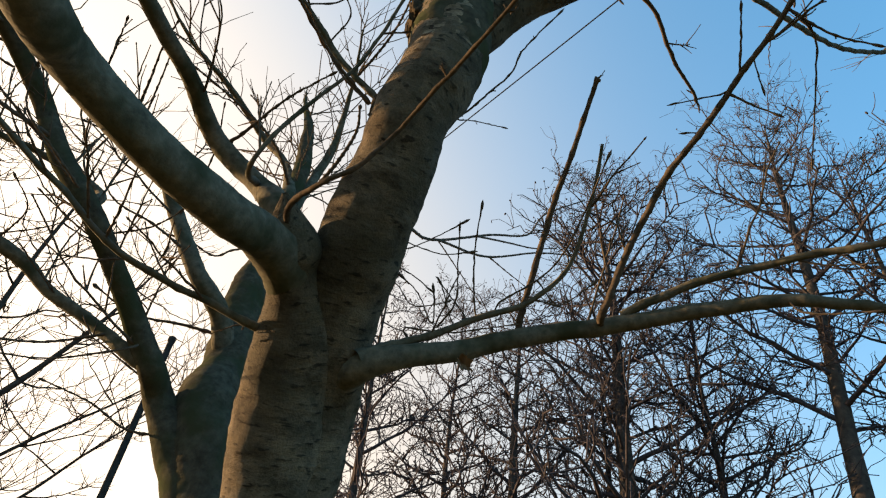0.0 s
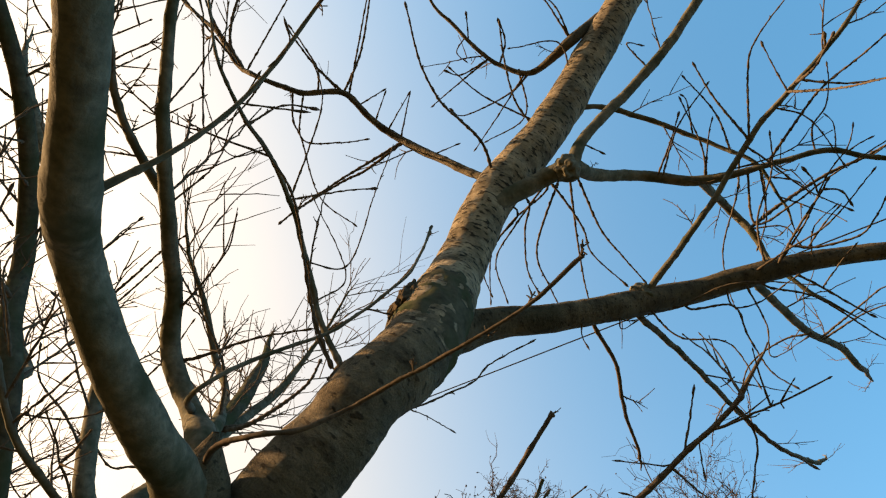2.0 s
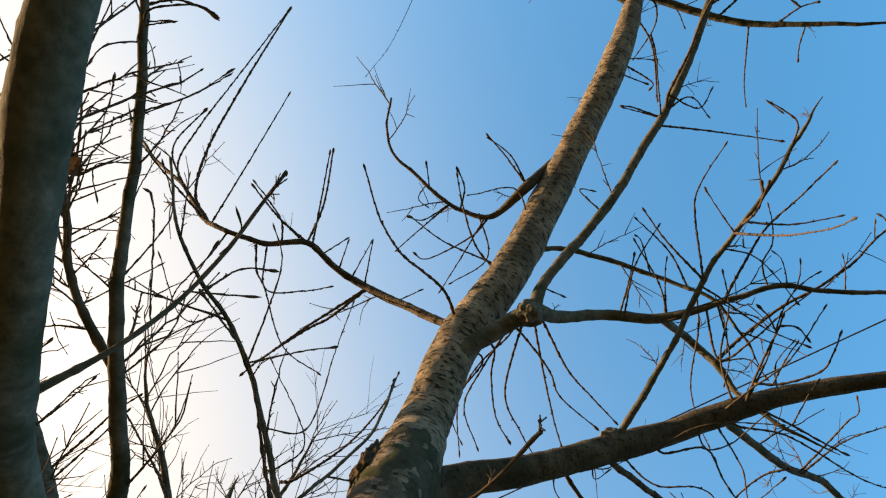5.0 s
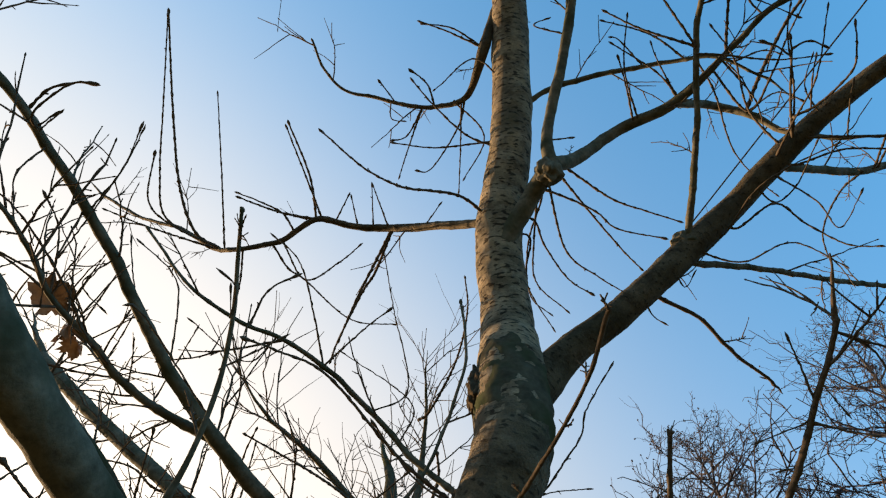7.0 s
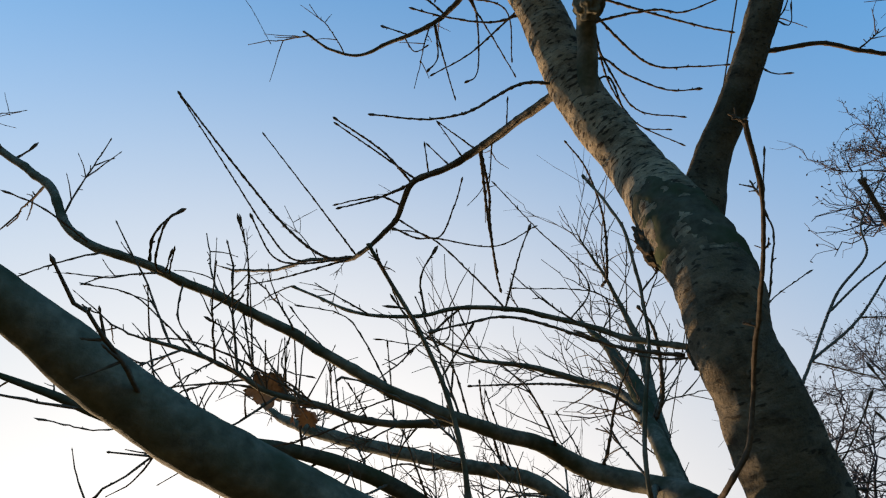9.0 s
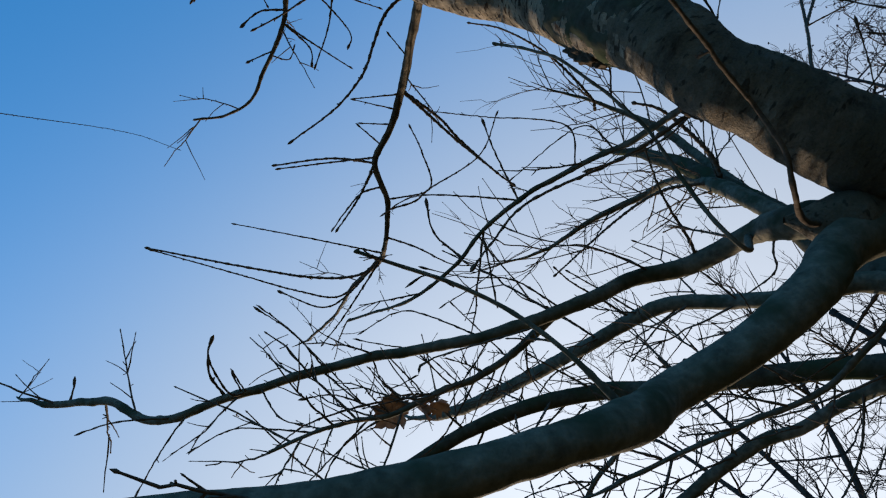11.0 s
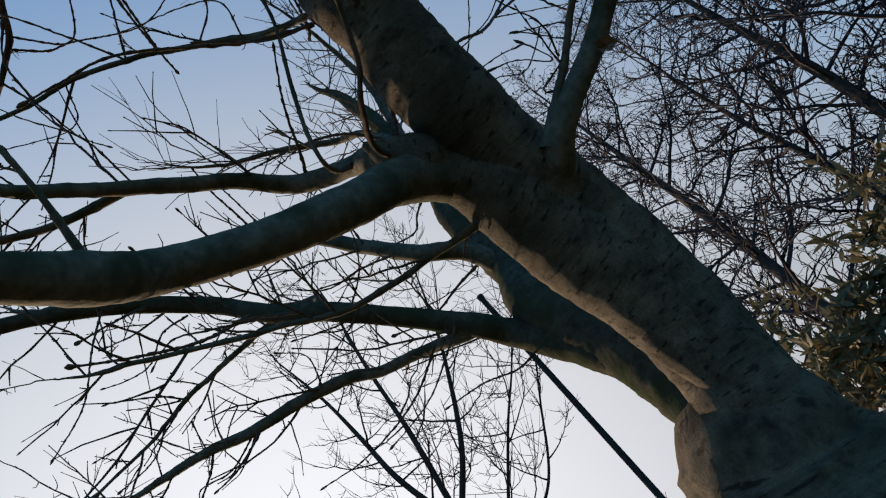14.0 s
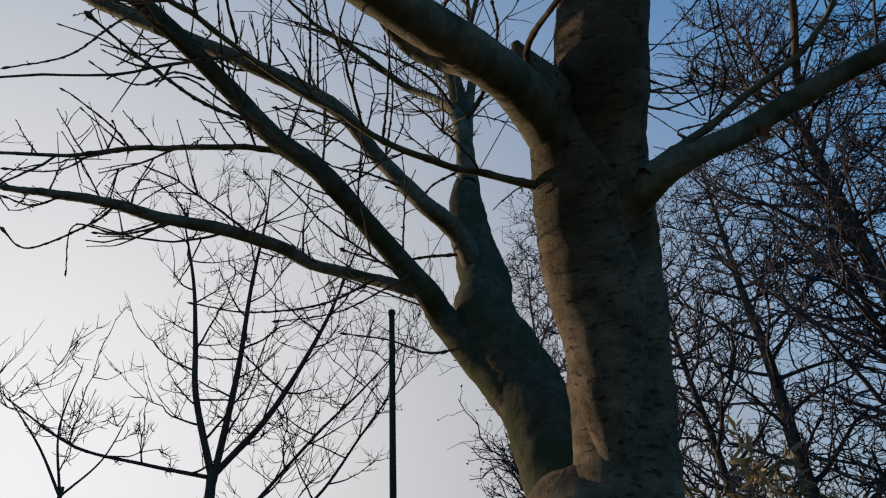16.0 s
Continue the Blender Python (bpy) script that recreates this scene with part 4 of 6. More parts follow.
twig(on_r1a, [(0.626, -0.162, 3.731, 0.0066), (0.62, -0.088, 3.735, 0.0054), (0.593, 0.046, 3.742, 0.0043)])
twig(on_r1a, [(0.532, 0.211, 3.579, 0.0065), (0.59, 0.218, 3.561, 0.0065), (0.718, 0.241, 3.513, 0.0051), (0.836, 0.234, 3.463, 0.0038)])
twig(on_r1a, [(0.558, 0.09, 3.632, 0.0058), (0.65, 0.079, 3.603, 0.0048), (0.789, 0.151, 3.546, 0.0039)])
twig(on_r1a, [(0.64, -0.253, 3.767, 0.0065), (0.618, -0.324, 3.765, 0.0065), (0.517, -0.351, 3.789, 0.0053), (0.581, -0.331, 3.775, 0.0041)])
twig(on_r1a, [(0.573, 0.039, 3.652, 0.008), (0.547, -0.014, 3.289, 0.0062), (0.528, -0.05, 3.086, 0.0051), (0.512, -0.088, 2.921, 0.0042), (0.497, -0.117, 2.831, 0.0036)])
twig(on_r1a, [(0.58, 0.013, 3.662, 0.0097), (0.578, -0.04, 3.587, 0.0087), (0.557, -0.1, 3.526, 0.0079), (0.543, -0.135, 3.492, 0.0072)])
twig(on_r1a, [(0.559, -0.094, 3.532, 0.0059), (0.535, -0.129, 3.539, 0.0052)])
twig(on_r1a, [(0.573, 0.039, 3.652, 0.0057), (0.508, -0.004, 3.673, 0.0049), (0.442, -0.052, 3.691, 0.0041)])
twig(on_r2bl, [(0.809, 0.511, 3.978, 0.0071), (0.9, 0.447, 3.958, 0.006), (0.978, 0.48, 3.919, 0.0049)])
twig(on_r2bl, [(0.809, 0.511, 3.978, 0.0139), (0.868, 0.394, 4.022, 0.0133), (0.961, 0.243, 4.071, 0.0126), (1.044, 0.139, 4.093, 0.0118), (1.118, 0.019, 4.119, 0.011), (1.157, -0.087, 4.145, 0.0103), (1.219, -0.22, 4.168, 0.0096)])
twig(on_r2bl, [(1.157, -0.087, 4.145, 0.0058), (1.141, -0.122, 4.153, 0.0053), (1.129, -0.155, 4.158, 0.0048)])
twig(on_r2bl, [(1.185, -0.147, 4.155, 0.0067), (1.155, -0.169, 4.169, 0.0063), (1.131, -0.173, 4.18, 0.0058)])
on_al = stem("branch", [(0.091, -0.72, 5.223, 0.021), (-0.143, -0.746, 5.219, 0.0175), (-0.41, -0.797, 5.19, 0.014), (-0.677, -0.896, 5.301, 0.009), (-0.93, -0.854, 5.205, 0.006)], tree, LIMB, 10, 0.012, 0.08, twigs=3, twig_len=0.3)
stem("branch", [(0.07, -0.805, 5.352, 0.0215), (0.381, -0.808, 5.33, 0.02), (0.65, -0.834, 5.285, 0.017), (0.97, -0.933, 5.188, 0.011)], tree, LIMB, 10, 0.012, 0.08, twigs=3, twig_len=0.3)
twig(trunk, [(0.097, -0.671, 5.154, 0.0112), (0.247, -0.563, 5.163, 0.0099), (0.39, -0.32, 5.175, 0.0086)])
twig(trunk, [(0.107, -0.401, 4.783, 0.0102), (0.28, -0.369, 4.775, 0.0089), (0.285, -0.326, 4.779, 0.0077)])
twig(trunk, [(0.081, -0.764, 5.288, 0.0128), (0.164, -0.781, 5.28, 0.0128), (0.213, -0.732, 5.287, 0.011), (0.23, -0.647, 5.301, 0.0091), (0.198, -0.479, 5.327, 0.0074)])
twig(trunk, [(0.227, -0.632, 5.303, 0.0116), (0.298, -0.541, 5.311, 0.0095), (0.392, -0.346, 5.323, 0.0074)])
twig(trunk, [(0.101, -0.348, 4.714, 0.0087), (0.269, -0.347, 4.703, 0.0062)])
twig(trunk, [(0.503, -0.82, 5.309, 0.0127), (0.58, -0.984, 5.259, 0.0115), (0.646, -1.079, 5.222, 0.0103), (0.742, -1.187, 5.17, 0.0092)])
twig(trunk, [(0.766, -0.87, 5.249, 0.011), (0.825, -0.966, 5.213, 0.0094), (0.891, -1.013, 5.185, 0.008)])
twig(trunk, [(0.825, -0.966, 5.213, 0.0121), (0.704, -1.009, 5.228, 0.0108), (0.578, -1.056, 5.238, 0.0095), (0.429, -1.09, 5.25, 0.0082)])
twig(trunk, [(0.65, -0.834, 5.285, 0.0098), (0.706, -0.7, 5.3, 0.009), (0.761, -0.57, 5.31, 0.0081), (0.825, -0.459, 5.31, 0.0072)])
twig(trunk, [(0.883, -0.906, 5.214, 0.0095), (0.905, -0.808, 5.231, 0.0082), (0.937, -0.733, 5.238, 0.0069)])
twig(trunk, [(0.24, -0.807, 5.34, 0.0101), (0.31, -0.783, 5.339, 0.0086), (0.384, -0.715, 5.345, 0.0072)])
twig(trunk, [(0.183, -0.806, 5.344, 0.0086), (0.239, -0.904, 5.319, 0.0081), (0.323, -0.9, 5.313, 0.0076), (0.379, -0.87, 5.314, 0.0071)])
twig(on_al, [(-0.913, -0.856, 5.208, 0.006), (-0.958, -0.651, 5.185, 0.005), (-0.831, -0.154, 4.543, 0.0035), (-0.838, 0.054, 4.333, 0.003)])
# crown over the trunk's top
stem("branch", [(0.042, -0.914, 5.506, 0.018), (0.054, -0.964, 5.474, 0.018), (0.086, -1.064, 5.448, 0.017), (0.137, -1.2, 5.428, 0.014), (0.173, -1.378, 5.474, 0.01)], tree, LIMB, 8, 0.012, 0.08, twigs=3, twig_len=0.28)
stem("branch", [(0.088, -0.761, 5.23, 0.011), (0.114, -0.786, 5.203, 0.0105), (0.194, -0.878, 5.118, 0.01), (0.267, -0.918, 5.03, 0.009), (0.361, -0.935, 4.86, 0.008)], tree, LIMB, 8, 0.012, 0.08, twigs=2, twig_len=0.28)
stem("branch", [(-0.055, -1.144, 5.863, 0.019), (-0.009, -1.169, 5.804, 0.019), (0.11, -1.227, 5.63, 0.018), (0.276, -1.305, 5.492, 0.016), (0.396, -1.301, 5.376, 0.013), (0.596, -1.297, 5.296, 0.011), (0.746, -1.299, 5.213, 0.008)], tree, LIMB, 8, 0.012, 0.08, twigs=5, twig_len=0.28)
stem("branch", [(-0.052, -1.149, 5.861, 0.009), (-0.008, -1.137, 5.761, 0.009), (0.164, -1.077, 5.462, 0.0085), (0.287, -1.049, 5.253, 0.008), (0.367, -0.964, 4.872, 0.0075)], tree, LIMB, 8, 0.012, 0.08, twigs=3, twig_len=0.28)
stem("branch", [(0.366, -0.954, 4.854, 0.011), (0.379, -1.128, 5.011, 0.0105), (0.374, -1.288, 5.17, 0.009), (0.36, -1.449, 5.328, 0.007)], tree, LIMB, 8, 0.012, 0.08, twigs=3, twig_len=0.28)
twig(on_r2a, [(0.359, -0.72, 4.672, 0.015), (0.401, -0.809, 4.69, 0.014), (0.456, -1.055, 4.918, 0.012), (0.467, -1.289, 5.158, 0.009), (0.443, -1.394, 5.231, 0.007)])
twig(on_r2a, [(0.227, -0.949, 5.098, 0.015), (0.287, -1.116, 5.13, 0.014), (0.302, -1.241, 5.194, 0.012)])
twig(on_r2a, [(0.153, -1.221, 5.609, 0.016), (0.23, -1.085, 5.507, 0.014), (0.305, -0.972, 5.478, 0.012)])
twig(on_r2a, [(0.231, -1.282, 5.523, 0.016), (0.331, -1.181, 5.42, 0.014), (0.406, -1.101, 5.331, 0.012)])
twig(on_s1, [(-0.356, 0.216, 2.382, 0.0029), (-0.345, 0.182, 2.398, 0.0026), (-0.362, 0.153, 2.398, 0.0022)])
twig(on_s1, [(-0.365, 0.263, 2.343, 0.0028), (-0.369, 0.263, 2.344, 0.0025), (-0.331, 0.256, 2.363, 0.0022), (-0.287, 0.247, 2.382, 0.0018)])
twig(on_s1, [(-0.376, 0.292, 2.304, 0.0030), (-0.383, 0.291, 2.305, 0.0027), (-0.428, 0.17, 2.329, 0.0024), (-0.445, 0.153, 2.324, 0.002)])
twig(on_m, [(-0.771, 0.022, 2.74, 0.0054), (-0.759, -0.01, 2.732, 0.005), (-0.682, -0.045, 2.738, 0.0046), (-0.638, -0.038, 2.744, 0.0043)])
twig(on_m, [(-0.762, 0.048, 2.736, 0.0045), (-0.783, 0.07, 2.672, 0.0037), (-0.785, 0.11, 2.64, 0.003)])
twig(on_m, [(-0.771, 0.023, 2.74, 0.0039), (-0.707, -0.008, 2.736, 0.003)])
twig(on_m, [(-0.827, -0.077, 2.774, 0.0045), (-0.867, -0.125, 2.735, 0.0039), (-0.923, -0.179, 2.679, 0.0033)])
twig(on_m, [(-0.847, -0.105, 2.791, 0.0046), (-0.838, -0.196, 2.793, 0.004), (-0.845, -0.269, 2.783, 0.0033)])
twig(on_m, [(-0.727, 0.167, 2.723, 0.0047), (-0.666, 0.112, 2.766, 0.0039), (-0.618, 0.048, 2.805, 0.0031)])
twig(on_m, [(-0.673, 0.339, 2.674, 0.0038), (-0.685, 0.296, 2.711, 0.0033), (-0.69, 0.229, 2.758, 0.0027)])
twig(on_m, [(-1.01, -0.299, 3.085, 0.0049), (-0.99, -0.289, 3.104, 0.0049), (-0.963, -0.283, 3.125, 0.0043)])
twig(on_m, [(-0.632, 0.445, 2.633, 0.004), (-0.634, 0.367, 2.735, 0.0036), (-0.648, 0.32, 2.771, 0.0032), (-0.702, 0.249, 2.786, 0.0028)])
twig(on_m, [(-0.7, 0.252, 2.702, 0.0032), (-0.741, 0.272, 2.656, 0.0026), (-0.712, 0.331, 2.646, 0.0021)])
twig(on_ll2b, [(-0.760, 0.368, 2.637, 0.0067), (-0.777, 0.372, 2.657, 0.0061), (-0.81, 0.254, 2.696, 0.0055), (-0.85, 0.137, 2.713, 0.0048), (-0.889, 0.069, 2.7, 0.0042)])
twig(on_ll2b, [(-0.777, 0.273, 2.620, 0.0052), (-0.787, 0.273, 2.632, 0.0047), (-0.77, 0.184, 2.691, 0.0039), (-0.782, 0.113, 2.709, 0.0031)])
twig(on_ll2b, [(-0.742, 0.419, 2.633, 0.0043), (-0.756, 0.428, 2.656, 0.0039), (-0.717, 0.372, 2.724, 0.0034), (-0.72, 0.344, 2.739, 0.0028)])
twig(on_ll2b, [(-0.769, 0.337, 2.633, 0.0054), (-0.78, 0.336, 2.648, 0.0049), (-0.843, 0.222, 2.654, 0.0042), (-0.925, 0.107, 2.623, 0.0036), (-0.978, 0.008, 2.596, 0.0029)])
twig(on_ll2b, [(-0.779, 0.231, 2.621, 0.0051), (-0.786, 0.232, 2.63, 0.0046), (-0.853, 0.156, 2.603, 0.004), (-0.94, 0.092, 2.534, 0.0033), (-0.981, -0.018, 2.52, 0.0027)])
twig(on_ll2b, [(-0.787, 0.127, 2.618, 0.0039), (-0.785, 0.038, 2.65, 0.0034), (-0.787, -0.02, 2.663, 0.0029), (-0.813, -0.092, 2.653, 0.0023)])
twig(on_ll2b, [(-0.723, 0.460, 2.628, 0.0056), (-0.739, 0.473, 2.656, 0.0051), (-0.815, 0.423, 2.628, 0.0045), (-0.883, 0.356, 2.607, 0.0038), (-0.95, 0.222, 2.614, 0.0032)])
twig(on_ll2b, [(-0.687, 0.508, 2.622, 0.0044), (-0.701, 0.526, 2.658, 0.004), (-0.662, 0.478, 2.724, 0.0035), (-0.63, 0.439, 2.772, 0.0029)])
twig(on_k, [(-0.432, 0.603, 2.833, 0.0049), (-0.339, 0.557, 2.898, 0.0043), (-0.28, 0.533, 2.931, 0.0037)])
twig(on_k, [(-0.555, 0.478, 2.817, 0.006), (-0.516, 0.429, 2.867, 0.0051), (-0.451, 0.416, 2.903, 0.0042)])
twig(on_k, [(-0.432, 0.603, 2.833, 0.0055), (-0.445, 0.508, 2.893, 0.0049), (-0.465, 0.408, 2.944, 0.0043), (-0.516, 0.338, 2.958, 0.0037)])
twig(on_k, [(-0.34, 0.699, 2.789, 0.0042), (-0.269, 0.698, 2.859, 0.0039), (-0.3, 0.585, 3.012, 0.0037), (-0.32, 0.489, 3.117, 0.0034)])
twig(on_k, [(-0.511, 0.52, 2.83, 0.0036), (-0.571, 0.541, 2.783, 0.003), (-0.667, 0.434, 2.798, 0.0024)])
twig(on_k, [(-0.281, 0.742, 2.737, 0.0041), (-0.254, 0.687, 2.795, 0.0035), (-0.395, 0.571, 2.843, 0.003)])
twig(on_rl2, [(0.082, 0.986, 2.300, 0.0046), (0.074, 0.981, 2.315, 0.0042), (0.059, 0.919, 2.395, 0.0037), (0.06, 0.849, 2.469, 0.0031)])
twig(on_rl2, [(0.170, 0.962, 2.335, 0.0046), (0.163, 0.958, 2.345, 0.0042), (0.195, 0.958, 2.337, 0.0034), (0.234, 0.955, 2.33, 0.0026)])
twig(on_rl2, [(0.121, 0.976, 2.315, 0.0052), (0.115, 0.971, 2.329, 0.0047), (0.213, 0.9, 2.395, 0.0041), (0.272, 0.74, 2.53, 0.0035)])
twig(on_rl2, [(0.002, 0.995, 2.287, 0.0026), (-0.005, 0.997, 2.284, 0.0031), (-0.033, 0.968, 2.323, 0.0026), (-0.08, 0.945, 2.349, 0.0021)])
twig(on_rl2, [(0.041, 0.996, 2.281, 0.0029), (0.031, 0.99, 2.298, 0.0026), (0.005, 0.955, 2.346, 0.0023), (-0.007, 0.949, 2.353, 0.0021)])
twig(on_rl2, [(-0.036, 1.008, 2.245, 0.0045), (-0.047, 1.001, 2.267, 0.0041), (0.028, 1.001, 2.268, 0.0036), (0.108, 0.985, 2.284, 0.0031), (0.157, 0.973, 2.291, 0.0026)])
twig(on_rl2, [(0.061, 0.991, 2.291, 0.0034), (0.052, 0.985, 2.307, 0.0031), (0.017, 0.965, 2.336, 0.0029), (-0.004, 0.952, 2.353, 0.0026)])
twig(on_rl2, [(0.180, 0.933, 2.365, 0.0040), (0.186, 0.941, 2.365, 0.0036), (0.221, 0.957, 2.335, 0.0036), (0.253, 0.939, 2.347, 0.0031), (0.288, 0.91, 2.37, 0.0026)])
twig(on_rl2, [(-0.005, 0.997, 2.284, 0.0029), (0.002, 0.995, 2.287, 0.0026), (-0.003, 0.973, 2.319, 0.0023), (-0.01, 0.954, 2.343, 0.0021)])
twig(trunk, [(-0.133, 0.869, 2.42, 0.0058), (-0.089, 0.914, 2.433, 0.0058), (-0.09, 1.251, 2.736, 0.0074), (-0.024, 1.837, 3.232, 0.0099), (0.272, 2.852, 4.235, 0.0142), (0.604, 3.514, 4.905, 0.0159), (0.768, 3.709, 5.33, 0.0154), (1.173, 3.975, 5.843, 0.0149)])
twig(trunk, [(-0.024, 1.837, 3.232, 0.0096), (0.247, 2.649, 3.887, 0.012), (0.651, 3.419, 4.651, 0.0138), (1.043, 4.001, 5.2, 0.0139)])
twig(trunk, [(0.151, 2.487, 3.870, 0.0112), (0.164, 2.483, 3.87, 0.0102), (0.405, 3.079, 4.398, 0.0113), (0.653, 3.539, 4.798, 0.0116), (0.899, 3.886, 5.147, 0.0113)])
twig(trunk, [(0.247, 2.649, 3.887, 0.009), (0.347, 2.682, 3.834, 0.0075), (0.461, 2.715, 3.774, 0.006)])
twig(trunk, [(-0.024, 1.837, 3.232, 0.0063), (0.053, 1.892, 3.167, 0.0056), (0.129, 1.943, 3.099, 0.0049), (0.172, 1.969, 3.06, 0.0042)])
twig(trunk, [(-0.14, 0.882, 2.401, 0.0031), (-0.076, 0.901, 2.388, 0.0031), (-0.003, 0.913, 2.378, 0.0028), (0.038, 0.907, 2.384, 0.0024), (0.063, 0.902, 2.388, 0.0021)])
twig(trunk, [(-0.144, 0.889, 2.391, 0.0031), (-0.075, 0.911, 2.376, 0.0031), (-0.027, 0.897, 2.394, 0.0027), (0.011, 0.88, 2.414, 0.0024), (0.041, 0.864, 2.429, 0.0021)])
twig(trunk, [(-0.155, 0.909, 2.362, 0.0026), (-0.081, 0.929, 2.349, 0.0026), (-0.043, 0.94, 2.339, 0.0023), (-0.004, 0.956, 2.319, 0.0021)])
twig(trunk, [(-0.162, 0.923, 2.343, 0.0026), (-0.082, 0.945, 2.328, 0.0026), (-0.04, 0.97, 2.297, 0.0024), (0.02, 0.963, 2.309, 0.0022), (0.029, 0.959, 2.314, 0.0021)])
twig(trunk, [(-0.096, 0.796, 2.568, 0.0053), (-0.004, 0.783, 2.621, 0.0051), (0.049, 0.753, 2.673, 0.0048), (0.082, 0.732, 2.708, 0.0045), (0.102, 0.699, 2.751, 0.0042), (0.167, 0.642, 2.816, 0.0039)])
twig(trunk, [(-0.093, 0.79, 2.581, 0.0037), (0.003, 0.815, 2.649, 0.0031), (0.098, 0.855, 2.694, 0.0023)])
twig(trunk, [(-0.09, 0.784, 2.596, 0.0059), (-0.128, 0.771, 2.603, 0.0059), (-0.17, 0.769, 2.598, 0.0053), (-0.238, 0.722, 2.621, 0.0047), (-0.307, 0.619, 2.67, 0.004)])
twig(on_rlshoot2, [(0.416, 0.693, 2.553, 0.003), (0.382, 0.706, 2.558, 0.0025)])
twig(on_rlshoot2, [(0.449, 0.614, 2.592, 0.0043), (0.436, 0.631, 2.587, 0.0036), (0.354, 0.674, 2.591, 0.003)])
twig(on_rlshoot2, [(0.443, 0.629, 2.585, 0.0048), (0.489, 0.631, 2.561, 0.0043), (0.531, 0.629, 2.54, 0.0038)])
twig(on_rlshoot2, [(0.453, 0.603, 2.596, 0.0048), (0.438, 0.545, 2.635, 0.0042), (0.424, 0.502, 2.663, 0.0037)])
twig(on_rlshoot2, [(0.464, 0.57, 2.609, 0.0028), (0.496, 0.613, 2.567, 0.0019)])
twig(on_rlshoot2, [(0.491, 0.493, 2.638, 0.0045), (0.535, 0.513, 2.607, 0.0041), (0.554, 0.559, 2.571, 0.0036), (0.584, 0.679, 2.472, 0.0033)])
twig(on_rlshoot2, [(0.491, 0.493, 2.638, 0.005), (0.556, 0.505, 2.599, 0.0045), (0.626, 0.495, 2.562, 0.0039)])
twig(on_rlbranch, [(0.605, 0.822, 2.405, 0.0044), (0.658, 0.801, 2.384, 0.0039), (0.722, 0.76, 2.369, 0.0032)])
twig(on_rl, [(0.605, 0.868, 2.35, 0.0047), (0.63, 0.852, 2.314, 0.0042), (0.704, 0.779, 2.28, 0.0036)])
twig(on_r1d, [(0.677, 1.115, 3.318, 0.006), (0.654, 1.112, 3.328, 0.0042)])
twig(on_b2, [(-1.507, 1.222, 2.711, 0.0097), (-1.573, 1.21, 2.652, 0.0083), (-1.692, 1.15, 2.563, 0.0066), (-1.721, 1.075, 2.593, 0.0053)])
twig(on_b2, [(-1.686, 1.189, 2.777, 0.0084), (-1.753, 1.159, 2.738, 0.007), (-1.8, 1.092, 2.739, 0.0056)])
twig(on_b2, [(-1.353, 1.268, 2.649, 0.0072), (-1.466, 1.218, 2.598, 0.0062), (-1.543, 1.142, 2.59, 0.0053), (-1.588, 1.204, 2.476, 0.0045)])
twig(on_b2, [(-1.531, 1.216, 2.721, 0.0057), (-1.49, 1.178, 2.811, 0.0041)])
twig(on_b2, [(-1.137, 1.364, 2.593, 0.0061), (-1.06, 1.294, 2.654, 0.005), (-1.081, 1.205, 2.693, 0.0038)])
twig(on_b2, [(-0.782, 1.454, 2.428, 0.0077), (-0.915, 1.391, 2.339, 0.0067), (-1.057, 1.289, 2.292, 0.0056), (-1.162, 1.187, 2.288, 0.0046)])
twig(on_b2, [(-0.695, 1.435, 2.400, 0.0069), (-0.699, 1.365, 2.339, 0.0063), (-0.833, 1.359, 2.288, 0.0055), (-0.924, 1.334, 2.27, 0.0048), (-1.002, 1.3, 2.259, 0.004)])
twig(on_b4, [(-1.485, 1.191, 2.899, 0.0076), (-1.501, 1.126, 2.933, 0.0067), (-1.549, 1.011, 2.966, 0.0056), (-1.567, 0.976, 2.971, 0.0048)])
twig(on_b4, [(-1.59, 1.163, 2.89, 0.0076), (-1.675, 1.134, 2.826, 0.0062), (-1.769, 1.043, 2.788, 0.0048)])
twig(on_b4, [(-1.707, 1.069, 2.845, 0.0057), (-1.697, 1.053, 2.867, 0.0049)])
twig(on_b1, [(-0.985, 1.132, 2.755, 0.0119), (-1.057, 0.99, 2.719, 0.0108), (-1.106, 0.831, 2.715, 0.0096), (-1.144, 0.688, 2.725, 0.0084)])
twig(on_b1, [(-0.927, 1.152, 2.684, 0.0089), (-1.005, 0.984, 2.704, 0.0075), (-1.049, 0.9, 2.711, 0.0063), (-1.12, 0.862, 2.673, 0.0051)])
twig(on_b1, [(-1.166, 0.84, 2.959, 0.0072), (-1.175, 0.78, 2.812, 0.0063), (-1.199, 0.73, 2.656, 0.0054), (-1.254, 0.652, 2.545, 0.0044)])
twig(on_b1, [(-0.859, 1.173, 2.62, 0.0078), (-0.921, 1.081, 2.665, 0.0069), (-0.968, 0.998, 2.699, 0.0061), (-0.955, 0.915, 2.763, 0.0053)])
twig(on_b1, [(-1.133, 0.946, 2.94, 0.0087), (-1.068, 0.792, 2.798, 0.0072), (-1.063, 0.681, 2.714, 0.0059)])
twig(on_b1, [(-0.787, 1.259, 2.537, 0.0065), (-0.867, 1.221, 2.566, 0.0054), (-0.954, 1.149, 2.604, 0.0042)])
twig(on_b3, [(-0.848, 1.412, 2.954, 0.0085), (-0.929, 1.316, 2.964, 0.0072), (-1.042, 1.234, 2.95, 0.0058)])
twig(on_b3, [(-0.714, 1.486, 2.733, 0.009), (-0.804, 1.407, 2.756, 0.0078), (-0.894, 1.34, 2.763, 0.0067), (-0.937, 1.266, 2.804, 0.0055)])
